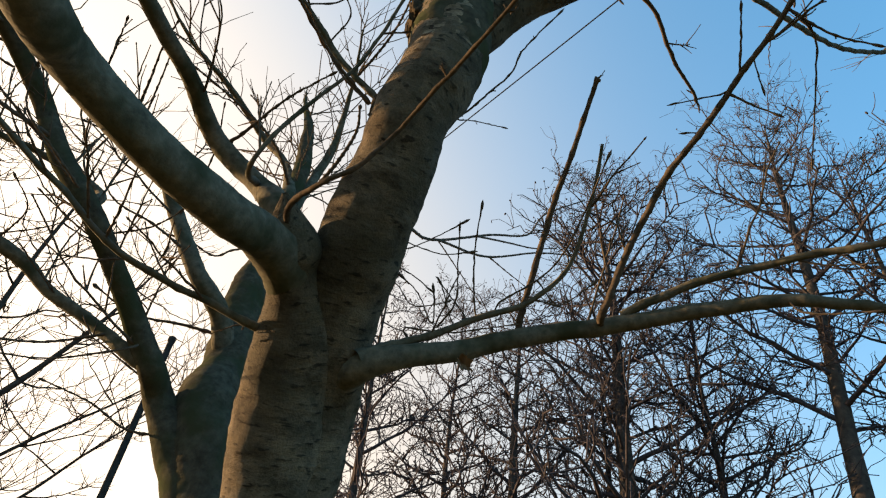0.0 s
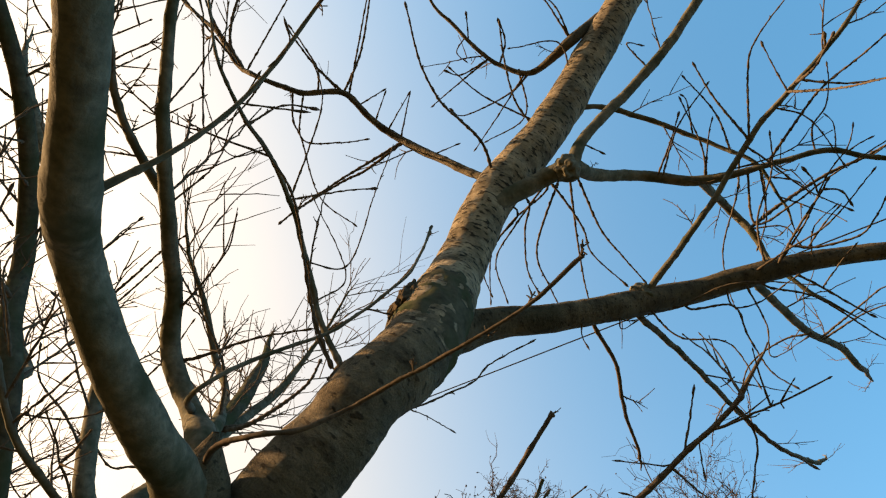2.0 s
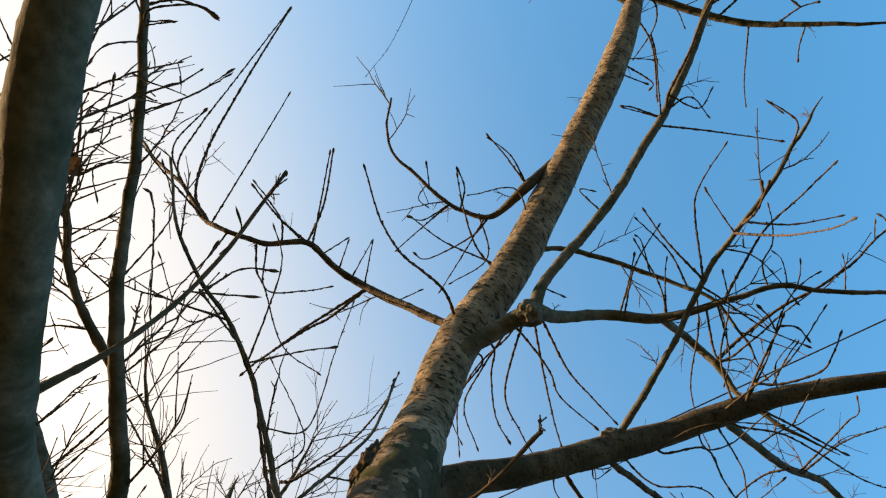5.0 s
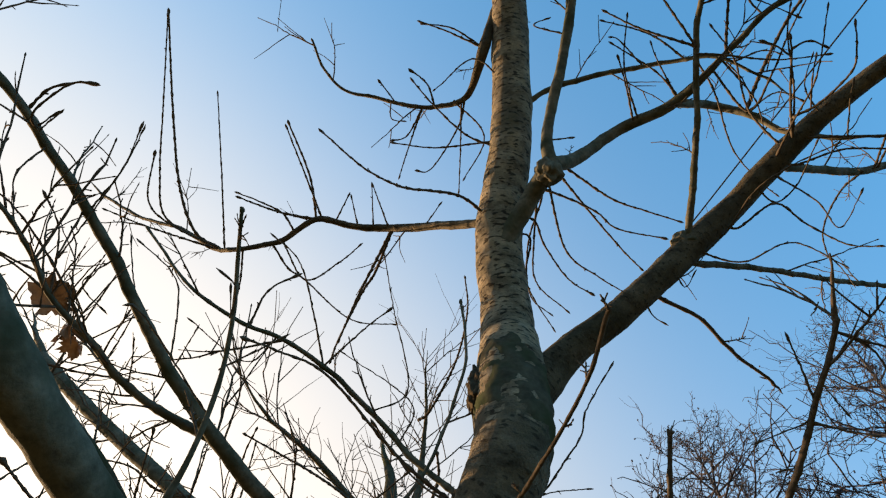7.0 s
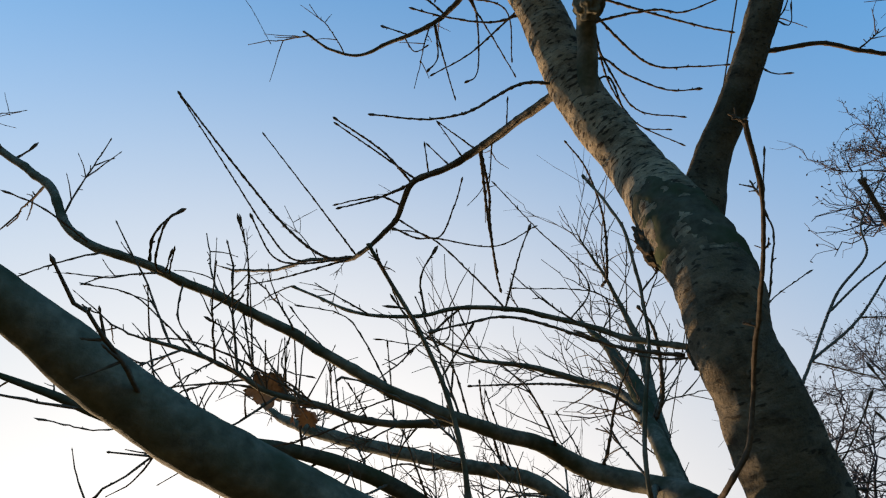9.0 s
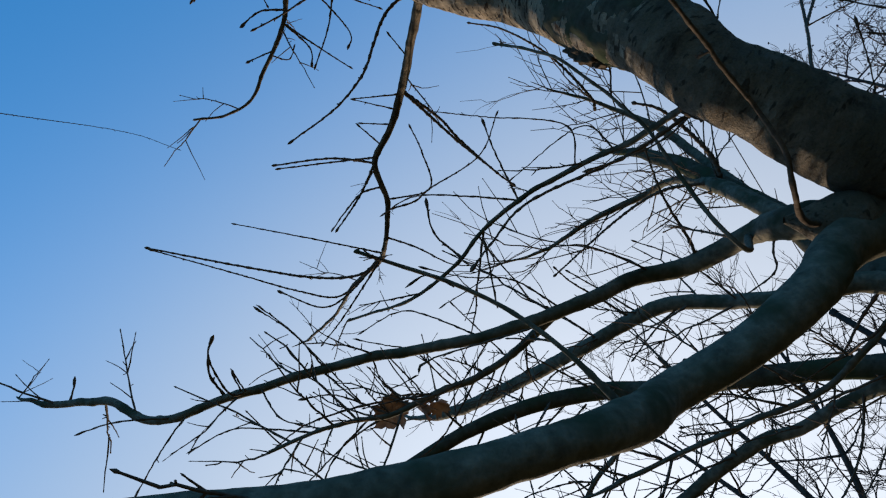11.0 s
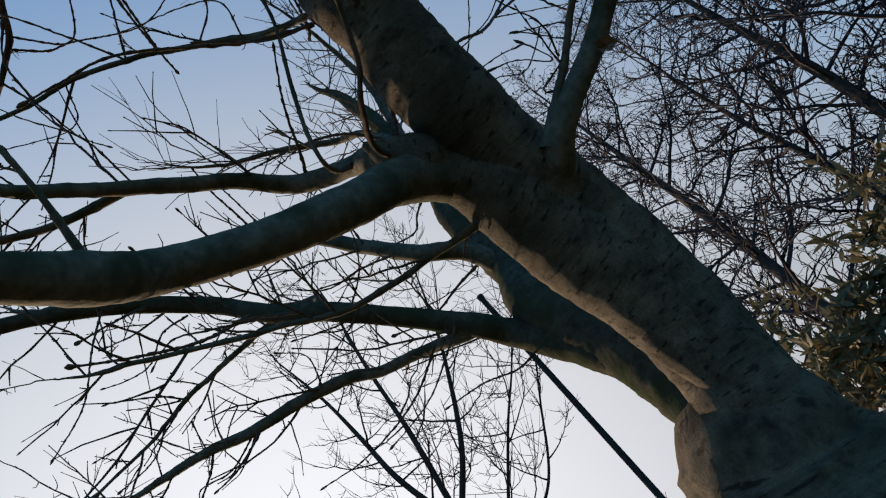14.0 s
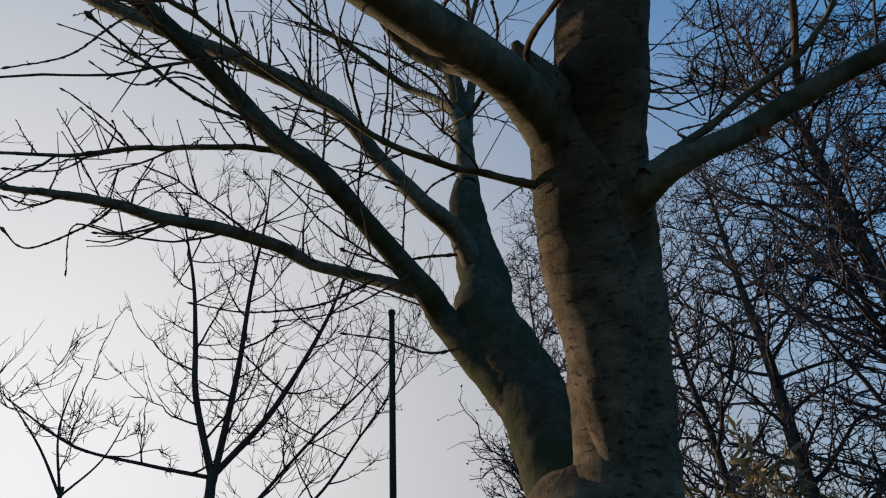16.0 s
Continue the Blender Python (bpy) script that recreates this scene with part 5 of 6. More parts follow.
twig(on_b3, [(-1.086, 1.234, 3.131, 0.0102), (-1.188, 1.207, 3.155, 0.0088), (-1.258, 1.153, 3.191, 0.0074), (-1.376, 1.09, 3.184, 0.0061)])
twig(on_b3, [(-0.778, 1.464, 2.834, 0.0075), (-0.692, 1.316, 2.958, 0.0061), (-0.664, 1.182, 3.051, 0.0048)])
twig(on_b3, [(-0.952, 1.342, 3.057, 0.008), (-0.901, 1.224, 3.169, 0.0069), (-0.863, 1.131, 3.243, 0.0059)])
twig(on_btrunk, [(-0.573, 1.7, 2.604, 0.012), (-0.714, 1.663, 2.606, 0.0103), (-0.846, 1.625, 2.595, 0.0085), (-0.96, 1.549, 2.627, 0.0068)])
twig(on_btrunk, [(-0.522, 1.554, 2.248, 0.008), (-0.621, 1.556, 2.228, 0.008), (-0.697, 1.543, 2.227, 0.007), (-0.784, 1.503, 2.262, 0.006), (-0.897, 1.449, 2.279, 0.005)])
twig(on_btrunk, [(-0.609, 1.829, 3.075, 0.0112), (-0.73, 1.829, 3.04, 0.0099), (-0.799, 1.836, 3.007, 0.0085), (-0.905, 1.771, 3.034, 0.0071)])
twig(on_btrunk, [(-0.633, 1.909, 3.39, 0.0224), (-0.529, 1.858, 3.451, 0.0192), (-0.411, 1.704, 3.586, 0.0159), (-0.399, 1.599, 3.662, 0.0128)])
twig(on_btrunk, [(-0.635, 1.916, 3.423, 0.018), (-0.706, 1.768, 3.527, 0.0152), (-0.847, 1.634, 3.586, 0.0125), (-1.126, 1.412, 3.629, 0.0096)])
twig(on_b2, [(-1.323, 1.276, 2.639, 0.0095), (-1.356, 1.223, 2.585, 0.0081), (-1.391, 1.161, 2.533, 0.0067), (-1.414, 1.092, 2.497, 0.0052)])
twig(on_b4, [(-1.496, 1.180, 2.906, 0.0066), (-1.486, 1.123, 2.888, 0.0056), (-1.476, 1.059, 2.873, 0.0046), (-1.469, 0.983, 2.861, 0.0036)])
twig(on_w, [(-0.647, 0.591, 2.269, 0.0061), (-0.629, 0.526, 2.290, 0.0048), (-0.616, 0.479, 2.294, 0.0034)])
twig(on_b1, [(-1.082, 1.064, 2.905, 0.0092), (-1.031, 0.957, 2.952, 0.0071), (-0.977, 0.850, 2.991, 0.0051)])
twig(on_b1, [(-1.126, 1.044, 2.895, 0.0069), (-1.162, 0.973, 2.860, 0.0061), (-1.211, 0.934, 2.790, 0.0054), (-1.234, 0.866, 2.757, 0.0046), (-1.237, 0.798, 2.736, 0.0038)])
twig(on_b3, [(-0.963, 1.303, 3.079, 0.0101), (-0.910, 1.200, 3.121, 0.0086), (-0.860, 1.098, 3.154, 0.0071), (-0.803, 1.018, 3.170, 0.0056)])
twig(on_w, [(-0.499, 0.775, 2.196, 0.0048), (-0.471, 0.724, 2.226, 0.0041), (-0.445, 0.668, 2.252, 0.0034), (-0.431, 0.628, 2.260, 0.0027)])
twig(on_b3, [(-1.066, 1.235, 3.109, 0.0077), (-1.007, 1.136, 3.149, 0.0060), (-0.954, 1.036, 3.179, 0.0042)])
twig(on_rl2, [(0.010, 0.995, 2.274, 0.0042), (0.035, 0.939, 2.294, 0.0036), (0.029, 0.869, 2.330, 0.0029), (0.022, 0.799, 2.359, 0.0023)])
twig(on_b1, [(-0.787, 1.242, 2.574, 0.0060), (-0.689, 1.219, 2.600, 0.0051), (-0.605, 1.160, 2.646, 0.0042), (-0.592, 1.077, 2.675, 0.0033)])
twig(on_b2, [(-1.150, 1.361, 2.609, 0.0058), (-1.024, 1.354, 2.656, 0.0045), (-0.934, 1.317, 2.696, 0.0032)])
twig(on_b4, [(-1.124, 1.220, 2.802, 0.0058), (-1.124, 1.098, 2.839, 0.0045), (-1.054, 1.025, 2.884, 0.0032)])
twig(on_b4, [(-1.556, 1.174, 2.893, 0.0067), (-1.491, 1.130, 2.918, 0.0052), (-1.462, 1.083, 2.908, 0.0037)])
twig(on_m, [(-0.732, 0.160, 2.728, 0.0046), (-0.759, 0.217, 2.646, 0.0039), (-0.653, 0.109, 2.736, 0.0032), (-0.596, 0.034, 2.763, 0.0025)])
twig(on_m, [(-0.785, -0.013, 2.759, 0.0062), (-0.740, -0.039, 2.766, 0.0053), (-0.688, -0.042, 2.770, 0.0043), (-0.649, -0.033, 2.763, 0.0034)])
twig(on_m, [(-0.779, 0.019, 2.740, 0.0046), (-0.727, -0.004, 2.752, 0.0025)])
twig(on_m, [(-0.568, 0.598, 2.613, 0.0047), (-0.531, 0.516, 2.668, 0.0040), (-0.533, 0.425, 2.698, 0.0033), (-0.519, 0.334, 2.728, 0.0026)])
twig(on_m, [(-0.478, 0.941, 2.619, 0.0088), (-0.433, 0.903, 2.630, 0.0075), (-0.360, 0.843, 2.668, 0.0062), (-0.259, 0.782, 2.704, 0.0048)])
twig(on_b6, [(-0.595, 1.962, 4.292, 0.0161), (-0.520, 1.890, 4.274, 0.0143), (-0.366, 1.675, 4.359, 0.0125), (-0.280, 1.441, 4.424, 0.0107), (-0.268, 1.254, 4.440, 0.0089)])
twig(on_k, [(-0.182, 0.796, 2.631, 0.0095), (-0.266, 0.702, 2.653, 0.0084), (-0.374, 0.532, 2.694, 0.0074), (-0.445, 0.456, 2.675, 0.0063), (-0.493, 0.401, 2.648, 0.0052)])


def burl(at, size, ragged=1.0, material=SCAR):
    """An old branch scar with torn bark lips, or a smoother knot where bark has closed over it."""
    bm = bmesh.new()
    bmesh.ops.create_icosphere(bm, subdivisions=4, radius=1.0)
    for vert in bm.verts:
        d = vert.co.copy()
        k = 1 + 0.35 * noise.noise(d * 2.3 + Vector(at) * 7) + ragged * (0.3 * noise.noise(d * 5 + Vector(at) * 3) + 0.22 * abs(noise.noise(d * 11 + Vector(at) * 5)))
        vert.co = Vector((d.x * size[0], d.y * size[1], d.z * size[2])) * k + Vector(at)
    me = bpy.data.meshes.new("burl")
    bm.to_mesh(me)
    bm.free()
    me.shade_smooth()
    me.materials.append(material)
    ob = new("burl", me)
    ob.parent = trunk
    return ob


def bark_ridge(low, high, swell):
    """Rough dark bark wrinkled up round the trunk under a fork."""
    c = spline(TRUNK, 0.02)
    c = c[(c[:, 2] > low) & (c[:, 2] < high)]
    s = np.linspace(-1, 1, len(c))
    line = [(x, y, z, r * (0.9 + swell * (1 - k * k))) for (x, y, z, r), k in zip(c, s)]
    v, q, uv = tube(line, 48, 0.006, 0.07, grain=22.0)
    v = np.array(v, dtype=float)
    axis = np.repeat(spline(line, 0.006)[:, :3], 49, 0)
    out = v - axis
    turn = np.tile(np.linspace(0, 2 * math.pi, 49), len(v) // 49)
    wave = 0.5 * np.sin(2 * turn + 9 * v[:, 2]) + 0.3 * np.sin(5 * turn - 31 * v[:, 2]) + 0.3 * np.sin(9 * turn + 67 * v[:, 2])
    v = axis + out * (1 + 0.04 * wave)[:, None]
    return mesh_part("bark_ridge", v, q, MOSSY, trunk, uv, "dark wrinkled bark under the fork")


burl((-0.116, 0.714, 2.852), (0.022, 0.03, 0.06))
burl((-0.131, 0.781, 2.892), (0.018, 0.025, 0.03))
burl((-0.151, 0.774, 2.581), (0.02, 0.028, 0.04))
burl((-0.154, 0.791, 2.555), (0.016, 0.02, 0.03))
burl((0.455, 0.676, 3.355), (0.046, 0.042, 0.04), 0.3, LIMB)
burl((0.105, 0.45, 3.45), (0.036, 0.036, 0.05), 0.25, LIMB)

bark_ridge(2.64, 3.0, 0.13)

# ---- steel pole ----
pole = thing("pole", "thin dark steel pole with a small cap", "pole", (-1.8, 4.1, 0))
v, q, uv = tube([(0, 0, -0.1, 0.024), (0, 0, 2, 0.023), (0, 0, 3.95, 0.021)], 14, 0.4, 0.0)
mesh_part("shaft", v, q, METAL, pole, uv)
v, q, uv = tube([(0, 0, 3.93, 0.026), (0, 0, 3.965, 0.026), (0, 0, 3.975, 0.004)], 14, 0.01, 0.0)
mesh_part("cap", v, q, METAL, pole, uv)


# ---- bare trees beyond ----
def alder(at, height, r, seed, lean=(0, 0), dense=1.0, reach=0.24, clear=0.2, group="alders beyond"):
    """A straight-stemmed bare tree with a narrow crown of fine twigs."""
    g = np.random.default_rng(seed)
    ob = thing("alder_tree", "tall bare alder with a narrow dense twiggy crown", "tree", at, group)
    k = 9
    z = np.linspace(-0.1, height, k)
    sway = np.cumsum(g.normal(size=(k, 2)) * 0.035, 0)
    line = [(sway[i, 0] + lean[0] * z[i] / height, sway[i, 1] + lean[1] * z[i] / height, z[i], max(0.006, r * (1 - z[i] / height) ** 0.8)) for i in range(k)]
    v, q, uv = tube(line, 10, 0.15, 0.08, grain=6.0)
    mesh_part("trunk", v, q, FAR_BARK, ob, uv)
    c = spline(line, 0.04)
    nb = int(height * 7 * dense)
    h = clear + (1 - clear) * ((np.arange(nb) + g.uniform(0, 1, nb)) / nb) ** 0.8
    i = np.clip((h * (len(c) - 1)).astype(int), 0, len(c) - 2)
    az = np.arange(nb) * 2.39996 + g.uniform(-0.5, 0.5, nb)
    ln = height * reach * (1.08 - h) ** 0.7 * g.uniform(0.5, 1.1, nb) + 0.12
    up = g.uniform(0.15, 0.75, nb)
    way = unit(np.stack([np.cos(az), np.sin(az), up], 1))
    kk = 8
    s = np.linspace(0, 1, kk)
    P = c[i, None, :3] + ln[:, None, None] * (s[None, :, None] * way[:, None] + (s ** 2)[None, :, None] * np.array([0, 0, 0.18]) + np.cumsum(g.normal(size=(nb, kk, 3)) * 0.04, 1) * s[None, :, None])
    rb = np.minimum(0.007 + 0.013 * ln, 0.55 * c[i, 3] + 0.002)
    R = rb[:, None] * (1 - 0.75 * s)[None]
    chunks = [many_tubes(P, R, 5)]

    def side(P, R, per, scale, k2, tip, sides, spread):
        n, k, _ = P.shape
        j = g.integers(1, k - 1, (n, per))
        f = g.uniform(0, 1, (n, per, 1))
        b = (np.take_along_axis(P, j[:, :, None], 1) * (1 - f) + np.take_along_axis(P, j[:, :, None] + 1, 1) * f).reshape(-1, 3)
        t = np.repeat(unit(P[:, -1] - P[:, 0]), per, 0)
        w = unit(t * 0.8 + spread * unit(g.normal(size=b.shape)) + np.array([0, 0, 0.25]))
        total = np.linalg.norm(P[:, -1] - P[:, 0], axis=1)
        l2 = np.repeat(total, per) * scale * g.uniform(0.4, 1.1, len(b)) + 0.03
        s2 = np.linspace(0, 1, k2)
        Q = b[:, None] + l2[:, None, None] * (s2[None, :, None] * w[:, None] + np.cumsum(g.normal(size=(len(b), k2, 3)) * 0.11, 1) * s2[None, :, None])
        rq = np.clip(np.repeat(R[:, 1], per) * 0.5, 0.0032, 0.009)
        chunks.append(many_tubes(Q, rq[:, None] * (1 - tip * s2)[None], sides))
        return Q, rq[:, None] * (1 - tip * s2)[None]

    Q, RQ = side(P, R, 10, 0.42, 7, 0.5, 4, 0.85)
    Q, RQ = side(Q, RQ, 4, 0.5, 5, 0.4, 3, 1.0)
    tips = Q[g.uniform(size=len(Q)) < 0.3][:, -1]
    drop = unit(g.normal(size=tips.shape) + np.array([0, 0, -0.6])) * g.uniform(0.02, 0.035, (len(tips), 1))
    fat = g.uniform(0.006, 0.01, (len(tips), 1)) * np.array([[0.3, 1.0, 0.9, 0.2]])
    chunks.append(many_tubes(tips[:, None] + np.array([0, 0.3, 0.7, 1.0])[None, :, None] * drop[:, None], fat, 4))
    v, q = joined(chunks)
    tagged(mesh_part("crown", v, q, FAR_TWIG, ob), "fine bare twigs", kind="stuff")
    return ob


def around(az, d):
    return (d * math.sin(radians(az)), d * math.cos(radians(az)), 0)


alder(around(-5.2, 6.2), 6.4, 0.09, 1, dense=1.2)
alder(around(8.2, 6.0), 6.1, 0.095, 2, dense=1.1, clear=0.28)
alder(around(17.6, 6.3), 5.6, 0.075, 3, dense=0.95)
alder(around(20.0, 5.7), 7.9, 0.125, 4, dense=1.75)
alder(around(26.2, 6.2), 6.9, 0.07, 5, dense=1.35, clear=0.38)
alder(around(35.3, 5.6), 8.6, 0.125, 6, (0.5, 0.0), dense=0.85, clear=0.5)
alder(around(43.0, 6.0), 7.4, 0.08, 7, dense=0.68, clear=0.5)
alder(around(4.0, 7.4), 7.3, 0.065, 9, dense=1.1)
alder(around(-10.5, 7.0), 5.9, 0.06, 11, dense=1.1)


# ---- young trees on the sunny side ----
def curved_shoots(base, way, size, rb, g, k, sides, rise, chunks):
    """Shoots that leave sideways and sweep up to their tips."""
    t = np.linspace(0, 1, k)
    n = len(base)
    drift = np.cumsum(g.normal(size=(n, k, 3)) * 0.03, 1) * t[None, :, None]
    P = base[:, None] + size[:, None, None] * (t[None, :, None] * way[:, None] + (t ** 2)[None, :, None] * np.array([0, 0, 1.0]) * (rise * g.uniform(0.3, 1.2, n))[:, None, None] + drift)
    R = rb[:, None] * (1 - 0.72 * t ** 0.8)[None]
    R[:, -2] *= 1.35
    R[:, -1] *= 0.4
    chunks.append(many_tubes(P, R, sides))
    return P


def crown_spray(line, count, length, g):
    """Side branches of a young tree: three orders, each finer."""
    c = spline(line, 0.03)
    at = np.clip(((0.08 + 0.92 * (np.arange(count) + g.uniform(0, 1, count)) / count) * (len(c) - 1)).astype(int), 0, len(c) - 2)
    az = np.arange(count) * 2.4 + g.uniform(-0.6, 0.6, count)
    way = unit(np.stack([np.cos(az), np.sin(az), g.uniform(0.0, 0.7, count)], 1))
    size = length * g.uniform(0.4, 1.0, count)
    chunks = []
    P = curved_shoots(c[at, :3], way, size, np.minimum(0.0058 + 0.0062 * size, 0.6 * c[at, 3] + 0.001), g, 12, 5, 0.45, chunks)
    for per, scale, rr, k in ((6, 0.45, 0.0042, 8), (3, 0.3, 0.003, 5)):
        n = len(P)
        j = g.integers(2, P.shape[1] - 1, (n, per))
        b = np.take_along_axis(P, j[:, :, None], 1).reshape(-1, 3)
        w = unit(np.repeat(unit(P[:, -1] - P[:, 0]), per, 0) * 0.7 + 0.9 * unit(g.normal(size=b.shape)))
        ln = np.repeat(np.linalg.norm(P[:, -1] - P[:, 0], axis=1), per) * scale * g.uniform(0.4, 1.2, len(b)) + 0.02
        P = curved_shoots(b, w, ln, np.full(len(b), rr), g, k, 4, 0.4, chunks)
    return joined(chunks)


def sapling(label, stems, seed, dense=1.0, group="young trees"):
    g = np.random.default_rng(seed)
    ob = thing("young_tree", label, "tree", (0, 0, 0), group)
    for k, line in enumerate(stems):
        slim = [(x, y, z, 0.72 * w) for x, y, z, w in line]
        full = with_tail(slim) if k else slim
        v, q, uv = tube(full, 8, 0.05, 0.06, grain=10.0)
        part = mesh_part("trunk" if k == 0 else "branch", v, q, SAP_BARK, ob, uv)
        total = sum((Vector(a[:3]) - Vector(b[:3])).length for a, b in zip(full, full[1:]))
        if k:
            v, q = crown_spray(full, int(dense * (3 + 5.5 * total)), 0.85 * min(1.0, total / 1.9), g)
            tagged(mesh_part("twig_spray", v, q, SAP_BARK, part), "fine bare twigs", kind="stuff")
    return ob


sapling("slender bare young tree forking into several upright stems", [
    [(-3.1, 4.2, -0.1, 0.075), (-3.12, 4.18, 1.2, 0.065), (-3.17, 4.13, 2.5, 0.055), (-3.19, 4.12, 2.98, 0.05)],
    [(-3.18, 4.13, 2.9, 0.04), (-3.36, 4.02, 3.53, 0.034), (-3.44, 4.0, 3.99, 0.028), (-3.53, 3.95, 4.55, 0.02), (-3.67, 3.85, 5.16, 0.01)],
    [(-3.18, 4.13, 2.9, 0.04), (-3.15, 4.2, 3.79, 0.032), (-3.17, 4.25, 4.58, 0.024), (-3.15, 4.3, 5.32, 0.015), (-3.15, 4.3, 5.9, 0.007)],
    [(-3.18, 4.13, 2.95, 0.036), (-2.89, 4.33, 3.44, 0.032), (-2.63, 4.49, 4.09, 0.024), (-2.48, 4.56, 4.54, 0.016), (-2.34, 4.64, 5.1, 0.008)],
    [(-3.19, 4.13, 2.93, 0.022), (-3.56, 3.83, 3.0, 0.017), (-3.88, 3.52, 3.08, 0.013), (-4.16, 3.19, 3.32, 0.007)]], 21)
sapling("slim bare young tree leaning away from the pole", [
    [(-3.3, 4.2, -0.1, 0.031), (-3.2, 4.2, 1.5, 0.026), (-3.05, 4.25, 2.6, 0.0223)],
    [(-3.05, 4.25, 2.6, 0.0211), (-2.59, 4.51, 3.27, 0.0161), (-2.28, 4.66, 3.64, 0.0118), (-2.0, 4.77, 4.0, 0.0062)],
    [(-3.05, 4.25, 2.55, 0.0186), (-2.62, 4.5, 2.75, 0.0161), (-2.28, 4.66, 3.27, 0.0124), (-2.03, 4.76, 3.69, 0.00868), (-1.94, 4.8, 4.1, 0.00496)]], 22)
sapling("low bare young tree with a few rising branches", [
    [(-3.85, 3.55, -0.1, 0.04), (-3.87, 3.53, 1.4, 0.03), (-3.88, 3.52, 2.81, 0.02)],
    [(-3.88, 3.52, 2.75, 0.014), (-4.01, 3.37, 3.05, 0.01), (-4.16, 3.19, 3.32, 0.005)],
    [(-3.88, 3.52, 2.75, 0.013), (-3.95, 3.43, 3.18, 0.009), (-3.93, 3.45, 3.6, 0.005)],
    [(-3.88, 3.52, 2.75, 0.012), (-3.74, 3.65, 3.0, 0.008), (-3.68, 3.72, 3.3, 0.005)]], 23, 0.4)


# ---- bush that keeps its brown leaves ----
def leaf_blades(base, way, size, g, broad=1.0):
    """Curled leaf blades: two rows of quads folded along the midrib."""
    n = len(base)
    side = unit(np.cross(way, unit(g.normal(size=(n, 3)))))
    up = np.cross(side, way)
    s = np.array([0, 0.3, 0.65, 1.0])
    w = np.array([0.04, 0.26, 0.22, 0.02]) * broad
    curl = g.uniform(-0.5, 0.5, (n, 1, 1))
    mid = base[:, None] + size[:, None, None] * (s[None, :, None] * way[:, None] + (s ** 2)[None, :, None] * curl * up[:, None])
    fold = g.uniform(0.05, 0.2, (n, 1, 1))
    left = mid + size[:, None, None] * w[None, :, None] * (side[:, None] + fold * 3 * up[:, None])
    right = mid + size[:, None, None] * w[None, :, None] * (-side[:, None] + fold * 3 * up[:, None])
    V = np.stack([left, mid, right], 2).reshape(-1, 3)
    i = np.arange(n)[:, None, None] * 12 + np.arange(3)[None, :, None] * 3 + np.arange(2)[None, None]
    return V, np.stack([i, i + 1, i + 4, i + 3], -1).reshape(-1, 4)


def leafy_bush(at, width, height, leaves, seed):
    g = np.random.default_rng(seed)
    ob = thing("leafy_shrub", "bushy shrub holding long withered olive-brown leaves", "bush", at, "leafy bushes")
    n = 46
    az = g.uniform(0, 2 * math.pi, n)
    out = g.uniform(0.1, 1.0, n) * width
    k = 9
    s = np.linspace(0, 1, k)
    tip = np.stack([np.cos(az) * out, np.sin(az) * out, height * (1.02 - 0.35 * (out / width) ** 2) * g.uniform(0.55, 1.0, n)], 1)
    P = s[None, :, None] * tip[:, None] + (s * (1 - s))[None, :, None] * np.array([0, 0, 0.4]) * tip[:, None, 2:] + np.cumsum(g.normal(size=(n, k, 3)) * 0.02, 1)
    P[:, 0] = np.stack([np.cos(az), np.sin(az), -2 + 0 * az], 1) * 0.03
    chunks = [many_tubes(P, (0.012 * (1 - 0.85 * s))[None] * g.uniform(0.7, 1.2, (n, 1)), 5)]
    per = 12
    j = g.integers(3, k, (n, per))
    b = np.take_along_axis(P, j[:, :, None], 1).reshape(-1, 3)
    w = unit(g.normal(size=b.shape) + np.array([0, 0, 0.5]))
    Q = b[:, None] + np.linspace(0, 1, 4)[None, :, None] * w[:, None] * g.uniform(0.1, 0.35, (len(b), 1, 1))
    chunks.append(many_tubes(Q, np.full((len(b), 4), 0.0022), 3))
    v, q = joined(chunks)
    mesh_part("twig_mass", v, q, SAP_BARK, ob)["kind"] = "stuff"
    a = g.integers(0, len(b), leaves)
    f = g.uniform(0.2, 1.0, (leaves, 1))
    base = Q[a, 0] * (1 - f) + Q[a, 3] * f
    lw = unit(unit(g.normal(size=(leaves, 3))) + 0.6 * w[a] + np.array([0, 0, -0.3]))
    v, q = leaf_blades(base, lw, g.uniform(0.06, 0.13, leaves), g, 0.5)
    mesh_part("foliage", v, q, LEAF, ob, label="withered olive-brown leaves")["kind"] = "stuff"
    return ob


leafy_bush((-0.24, 4.0, 0), 0.75, 2.36, 11500, 31)
leafy_bush((0.45, 3.8, 0), 0.75, 2.3, 12000, 32)
leafy_bush((1.2, 3.9, 0), 0.75, 2.08, 10500, 34)
leafy_bush((-1.0, 4.6, 0), 0.5, 1.75, 2600, 33)
leafy_bush((-2.25, 4.4, 0), 0.6, 2.05, 1500, 35)

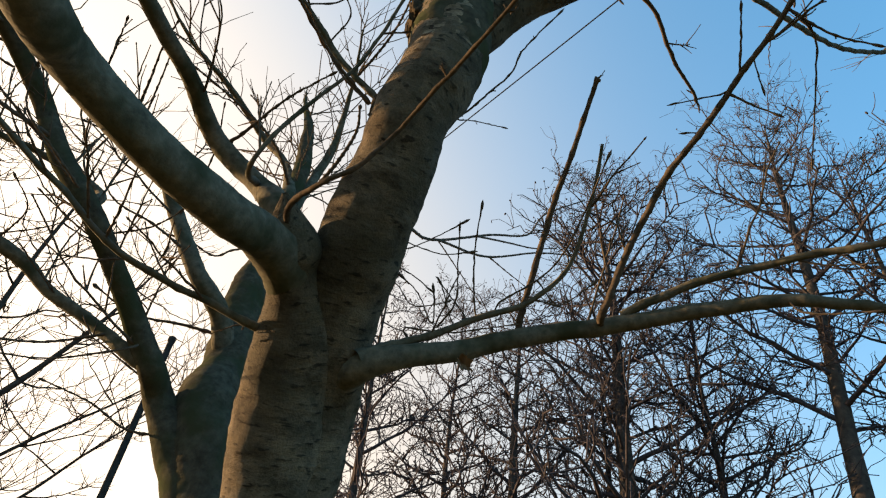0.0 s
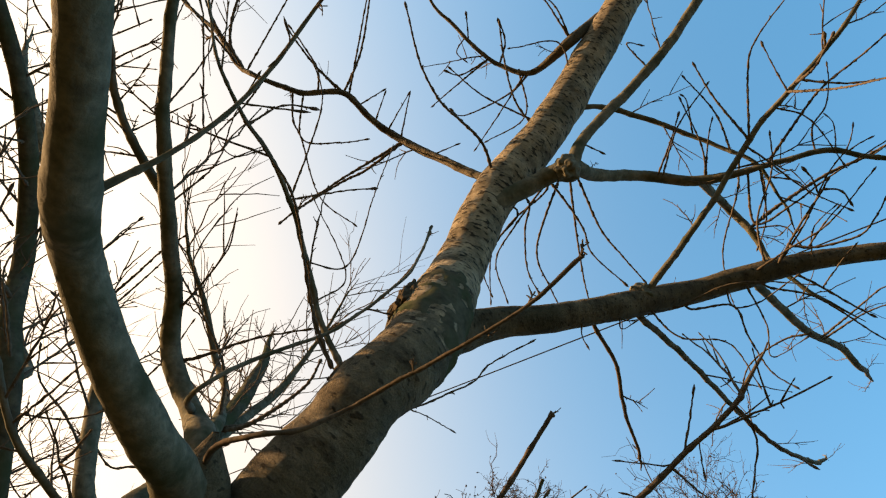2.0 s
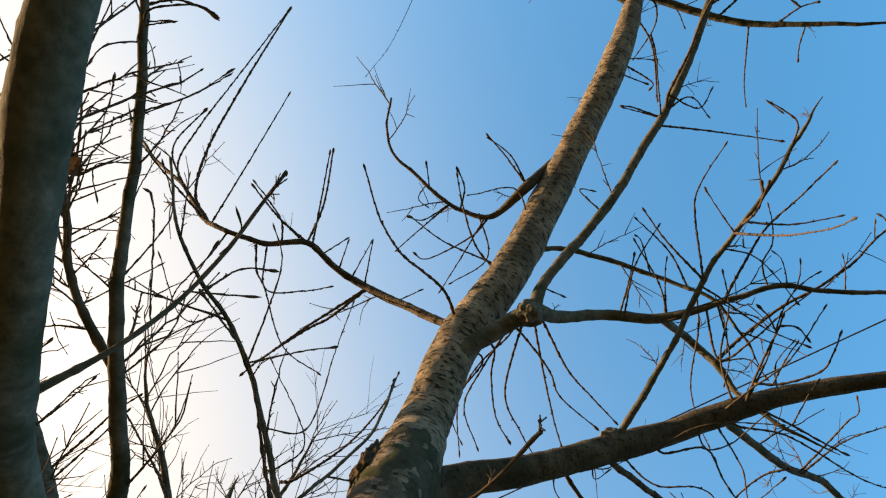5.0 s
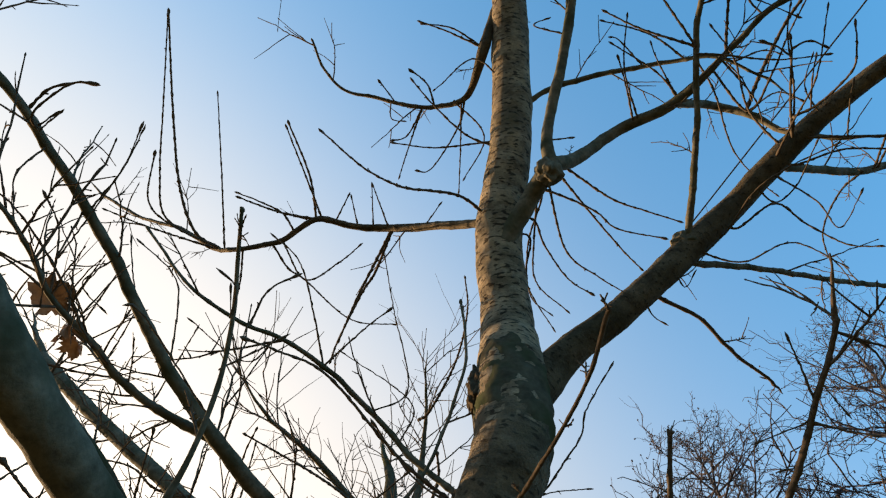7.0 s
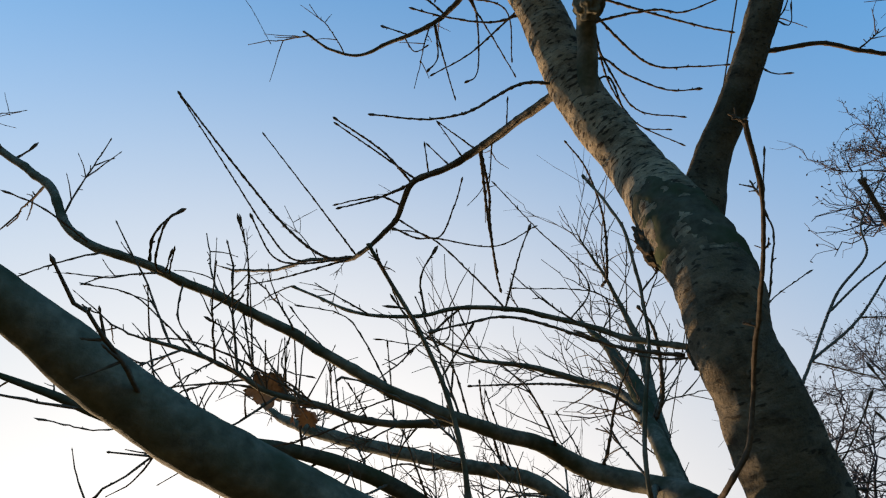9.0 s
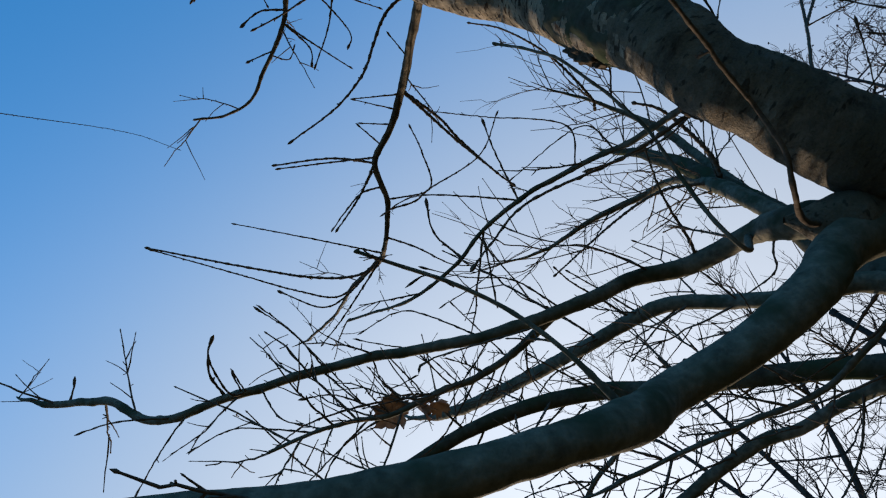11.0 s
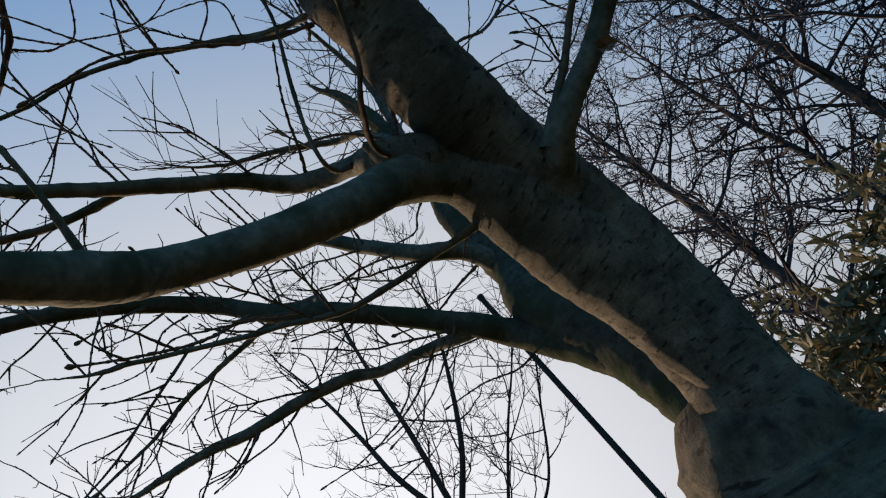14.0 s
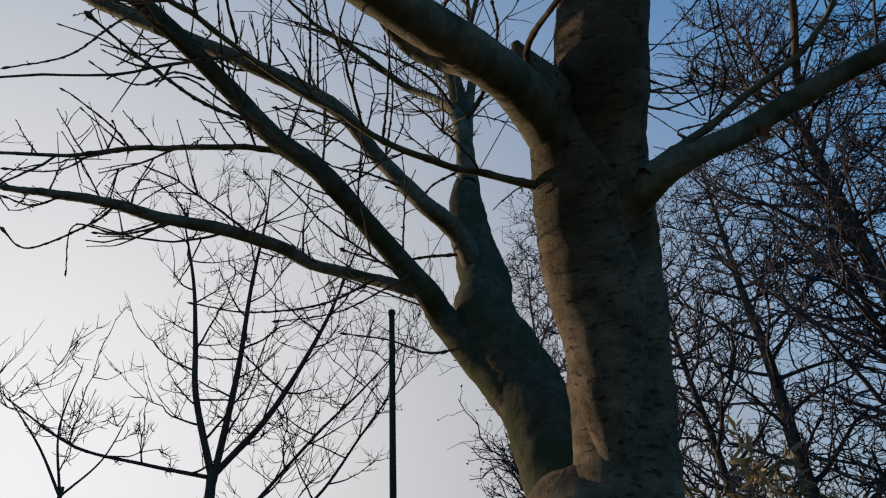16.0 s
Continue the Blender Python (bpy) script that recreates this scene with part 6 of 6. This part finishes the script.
# ---- withered leaves caught in the twigs ----
def dead_leaf(at, size, turn, lobes=5):
    """A crumpled lobed blade on a short stalk."""
    g = np.random.default_rng(int(size * 1e4) + int(turn * 10))
    ob = thing("dead_leaf", "single withered brown leaf caught in a twig", "leaf", at, "withered leaves")
    rings, seg = 7, 40
    th = np.arange(seg) * 2 * math.pi / seg
    rim = (0.72 + 0.28 * np.abs(np.cos(th * lobes / 2)) ** 0.7) * (1 + 0.12 * g.normal(size=seg))
    t = np.linspace(0.02, 1, rings)[:, None]
    x, y = t * rim * np.cos(th), t * rim * np.sin(th)
    fold, curl = g.uniform(0.5, 0.9), g.uniform(0.35, 0.8)
    z = fold * np.abs(y) + curl * x * x + 0.14 * np.sin(5 * x + 3 * y + turn) + 0.05 * g.normal(size=x.shape) * t
    p = size * np.stack([x, y * 0.85, z], -1).reshape(-1, 3)
    rot = np.array(Euler((1.9 + 0.5 * math.sin(turn), 0.6 * math.cos(turn), turn)).to_matrix())
    a = np.arange(seg)
    i = np.arange(rings - 1)[:, None] * seg
    quads = np.stack([i + a, i + (a + 1) % seg, i + seg + (a + 1) % seg, i + seg + a], -1).reshape(-1, 4)
    mesh_part("blade", p @ rot.T, quads, LEAF_BROWN, ob)
    v, q, uv = tube([(0, 0, 0, 0.0009), (0.004, 0, 0.012, 0.0008), (0.002, 0.002, 0.03, 0.0008)], 5, 0.006, 0.0)
    mesh_part("stalk", v, q, TWIG, ob, uv)
    return ob


# ---- overhead cable ----
cable = thing("overhead_cable", "thin dark overhead cable crossing the sky", "cable", (1.55, 2.2, 7.0))
v, q, uv = tube([(-30 + 60 * k / 12 * 1.0, 40 - 80 * k / 12 * 1.0, 1.6 * ((k - 6) / 6) ** 2, 0.006) for k in range(13)], 6, 1.5, 0.0)
mesh_part("strand", v, q, METAL, cable, uv)


dead_leaf((-0.821, 0.303, 2.675), 0.042, 1.0)
dead_leaf((-0.802, 0.345, 2.655), 0.03, 2.6)
dead_leaf((-0.782, 0.377, 2.635), 0.024, 4.4)
dead_leaf((0.064, 0.985, 2.2), 0.016, 0.4)
